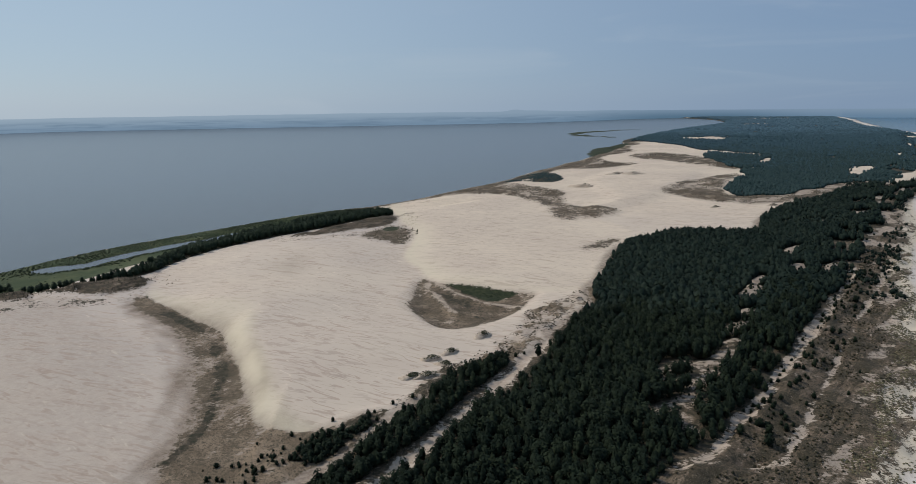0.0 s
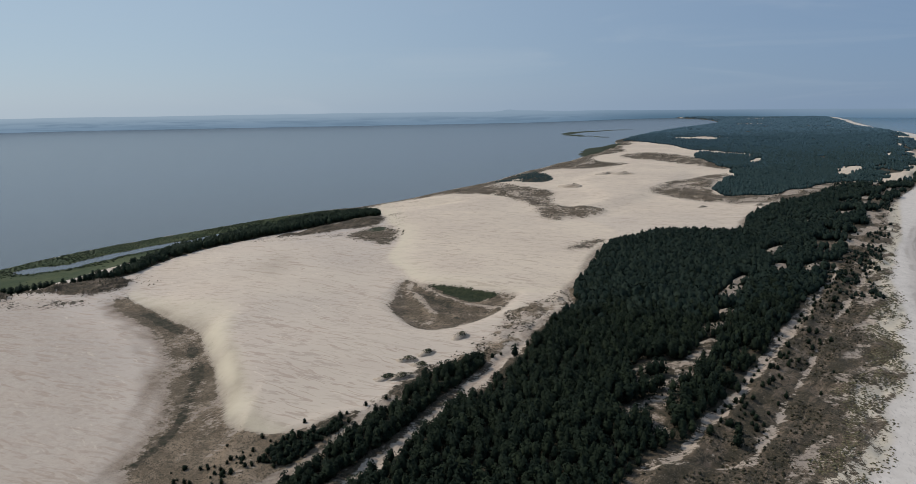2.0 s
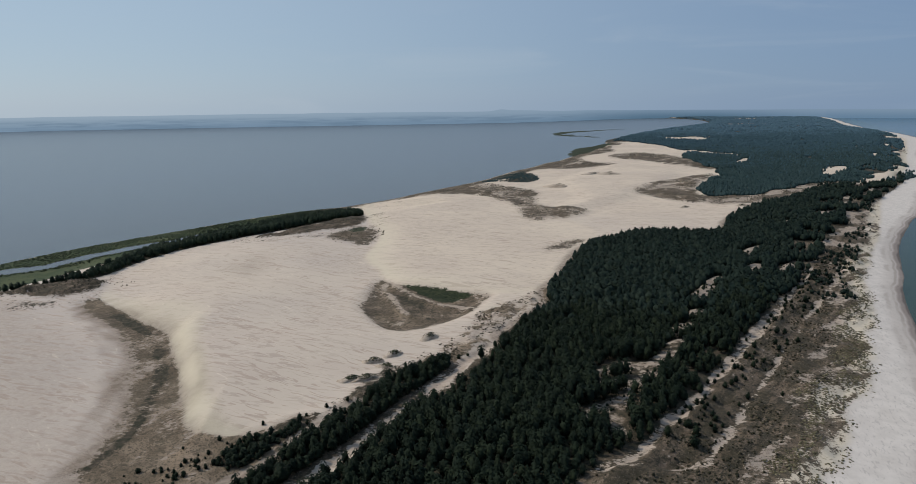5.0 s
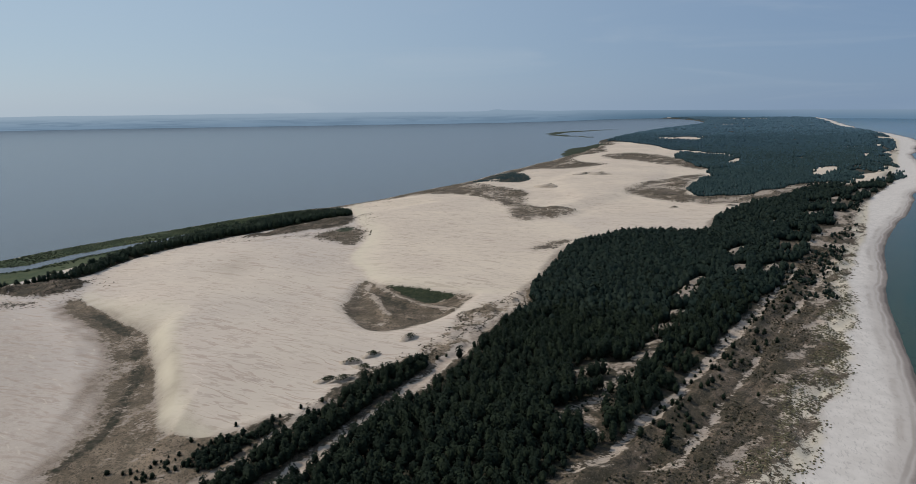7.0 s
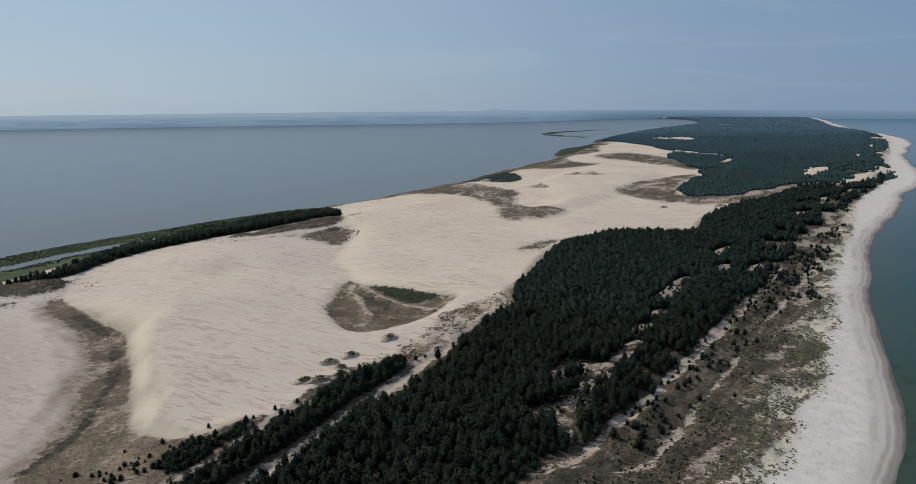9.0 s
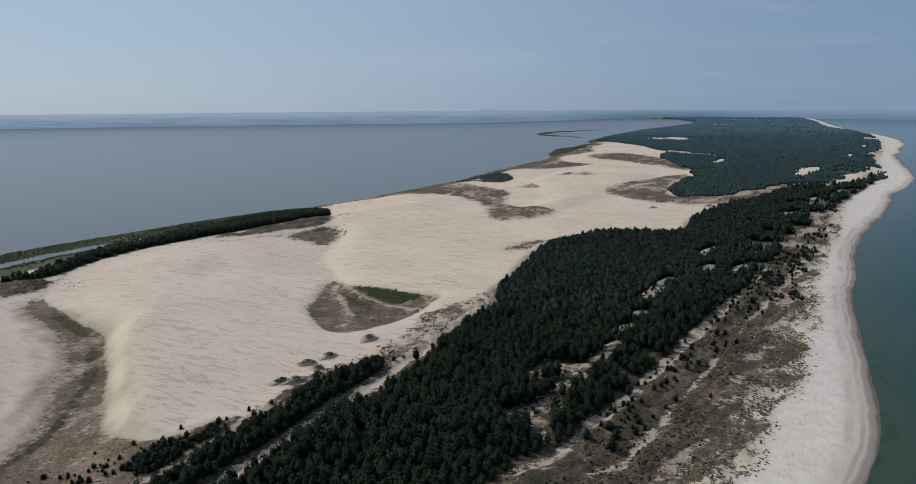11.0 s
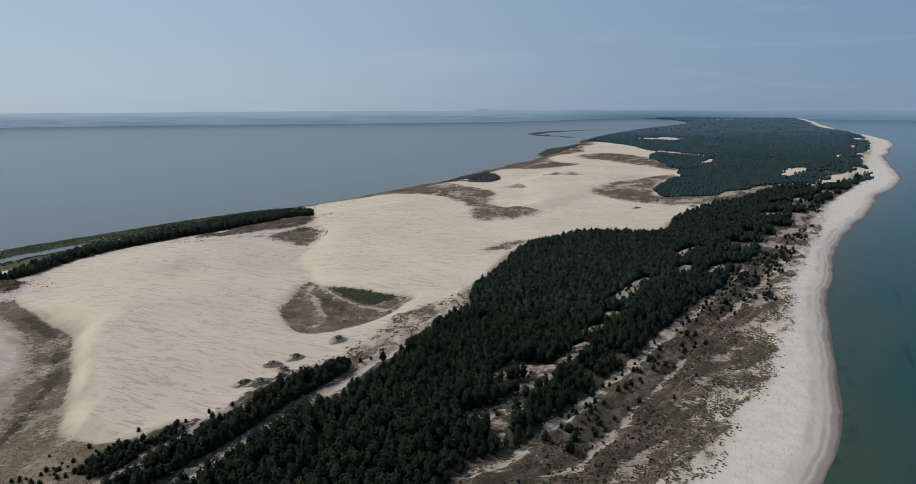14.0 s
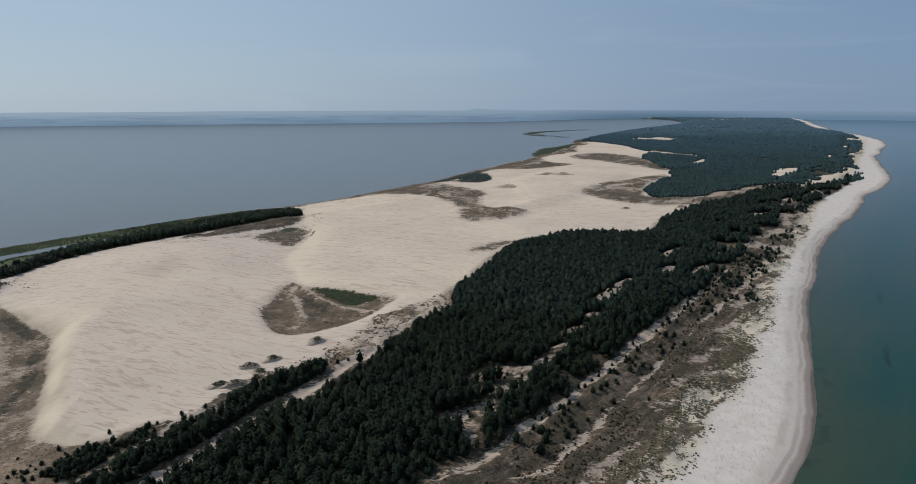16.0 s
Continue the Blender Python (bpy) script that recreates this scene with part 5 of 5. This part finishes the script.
keep = (rng.random(len(x)) < 0.8 * ramp(W["heath_far"], -8, 4) * ramp(rolling(x, y, 22, 123, 4), -0.2, 0.3)) & (W["far_wood"] < -1) & (W["wood"] < -1)
planted("far_heath", np.stack((x, y, W["h"] - 0.2), 1)[keep], 0.4 + 0.9 * rng.random(keep.sum()) ** 2, rng.random(keep.sum()) * 6.28, LOW, HEATH, "dark heath scrub between the open dunes", "heath", 1.5)

x, y, rng = scattered(16, 180, 760, 330, 980, 4.2)
W = terrain(x, y)
keep = (W["foot"] > 8) & (W["wood"] < 2) & (W["d_lake"] > W["d_sea"]) & (W["foot"] < 75) & (W["open_sand"] < 0.1) & (W["far_wood"] < 0) & (rng.random(len(x)) < ramp(rolling(x, y, 18, 125), -0.35, 0.2) * (0.65 + 0.3 * ramp(y, 420, 560)))
planted("coast_scrub", np.stack((x, y, W["h"] - 0.15), 1)[keep], 1.4 + 2.4 * rng.random(keep.sum()), rng.random(keep.sum()) * 6.28, LEAFY[2], HAZED_MID_PINE, "dark low pine scrub behind the beach", "scrub", 1.2)
x, y, rng = scattered(18, -200, -20, 120, 352, 1.05)
W = terrain(x, y)
keep = (rng.random(len(x)) < ramp(W["trough"], -2, 6) * (0.10 + 0.5 * np.maximum(ramp(far_from(SLIP_ONE, x, y), 24, 6), ramp(y, 205, 178))) * ramp(rolling(x, y, 6, 127), -0.5, 0.3)) & (W["wood"] < -1)
planted("short_turf", np.stack((x, y, W["h"] - 0.08), 1)[keep], 0.13 + 0.22 * rng.random(keep.sum()) ** 2, rng.random(keep.sum()) * 6.28, LOW, DRY_TUFT, "short grey-brown tussocks at the foot of the dune", "grass", 1.3)
x, y, rng = scattered(20, 60, 340, 180, 580, 2.4)
W = terrain(x, y)
keep = (W["wood"] > 1) & (W["open_sand"] > -0.25) & (rng.random(len(x)) < 0.42 * ramp(rolling(x, y, 8, 133), -0.3, 0.3))
planted("opening_scrub", np.stack((x, y, W["h"] - 0.12), 1)[keep], 0.5 + 1.9 * rng.random(keep.sum()) ** 2, rng.random(keep.sum()) * 6.28, MIDDLE, PINE, "small dark pines and scrub in the sandy openings of the wood", "scrub", 1.2)
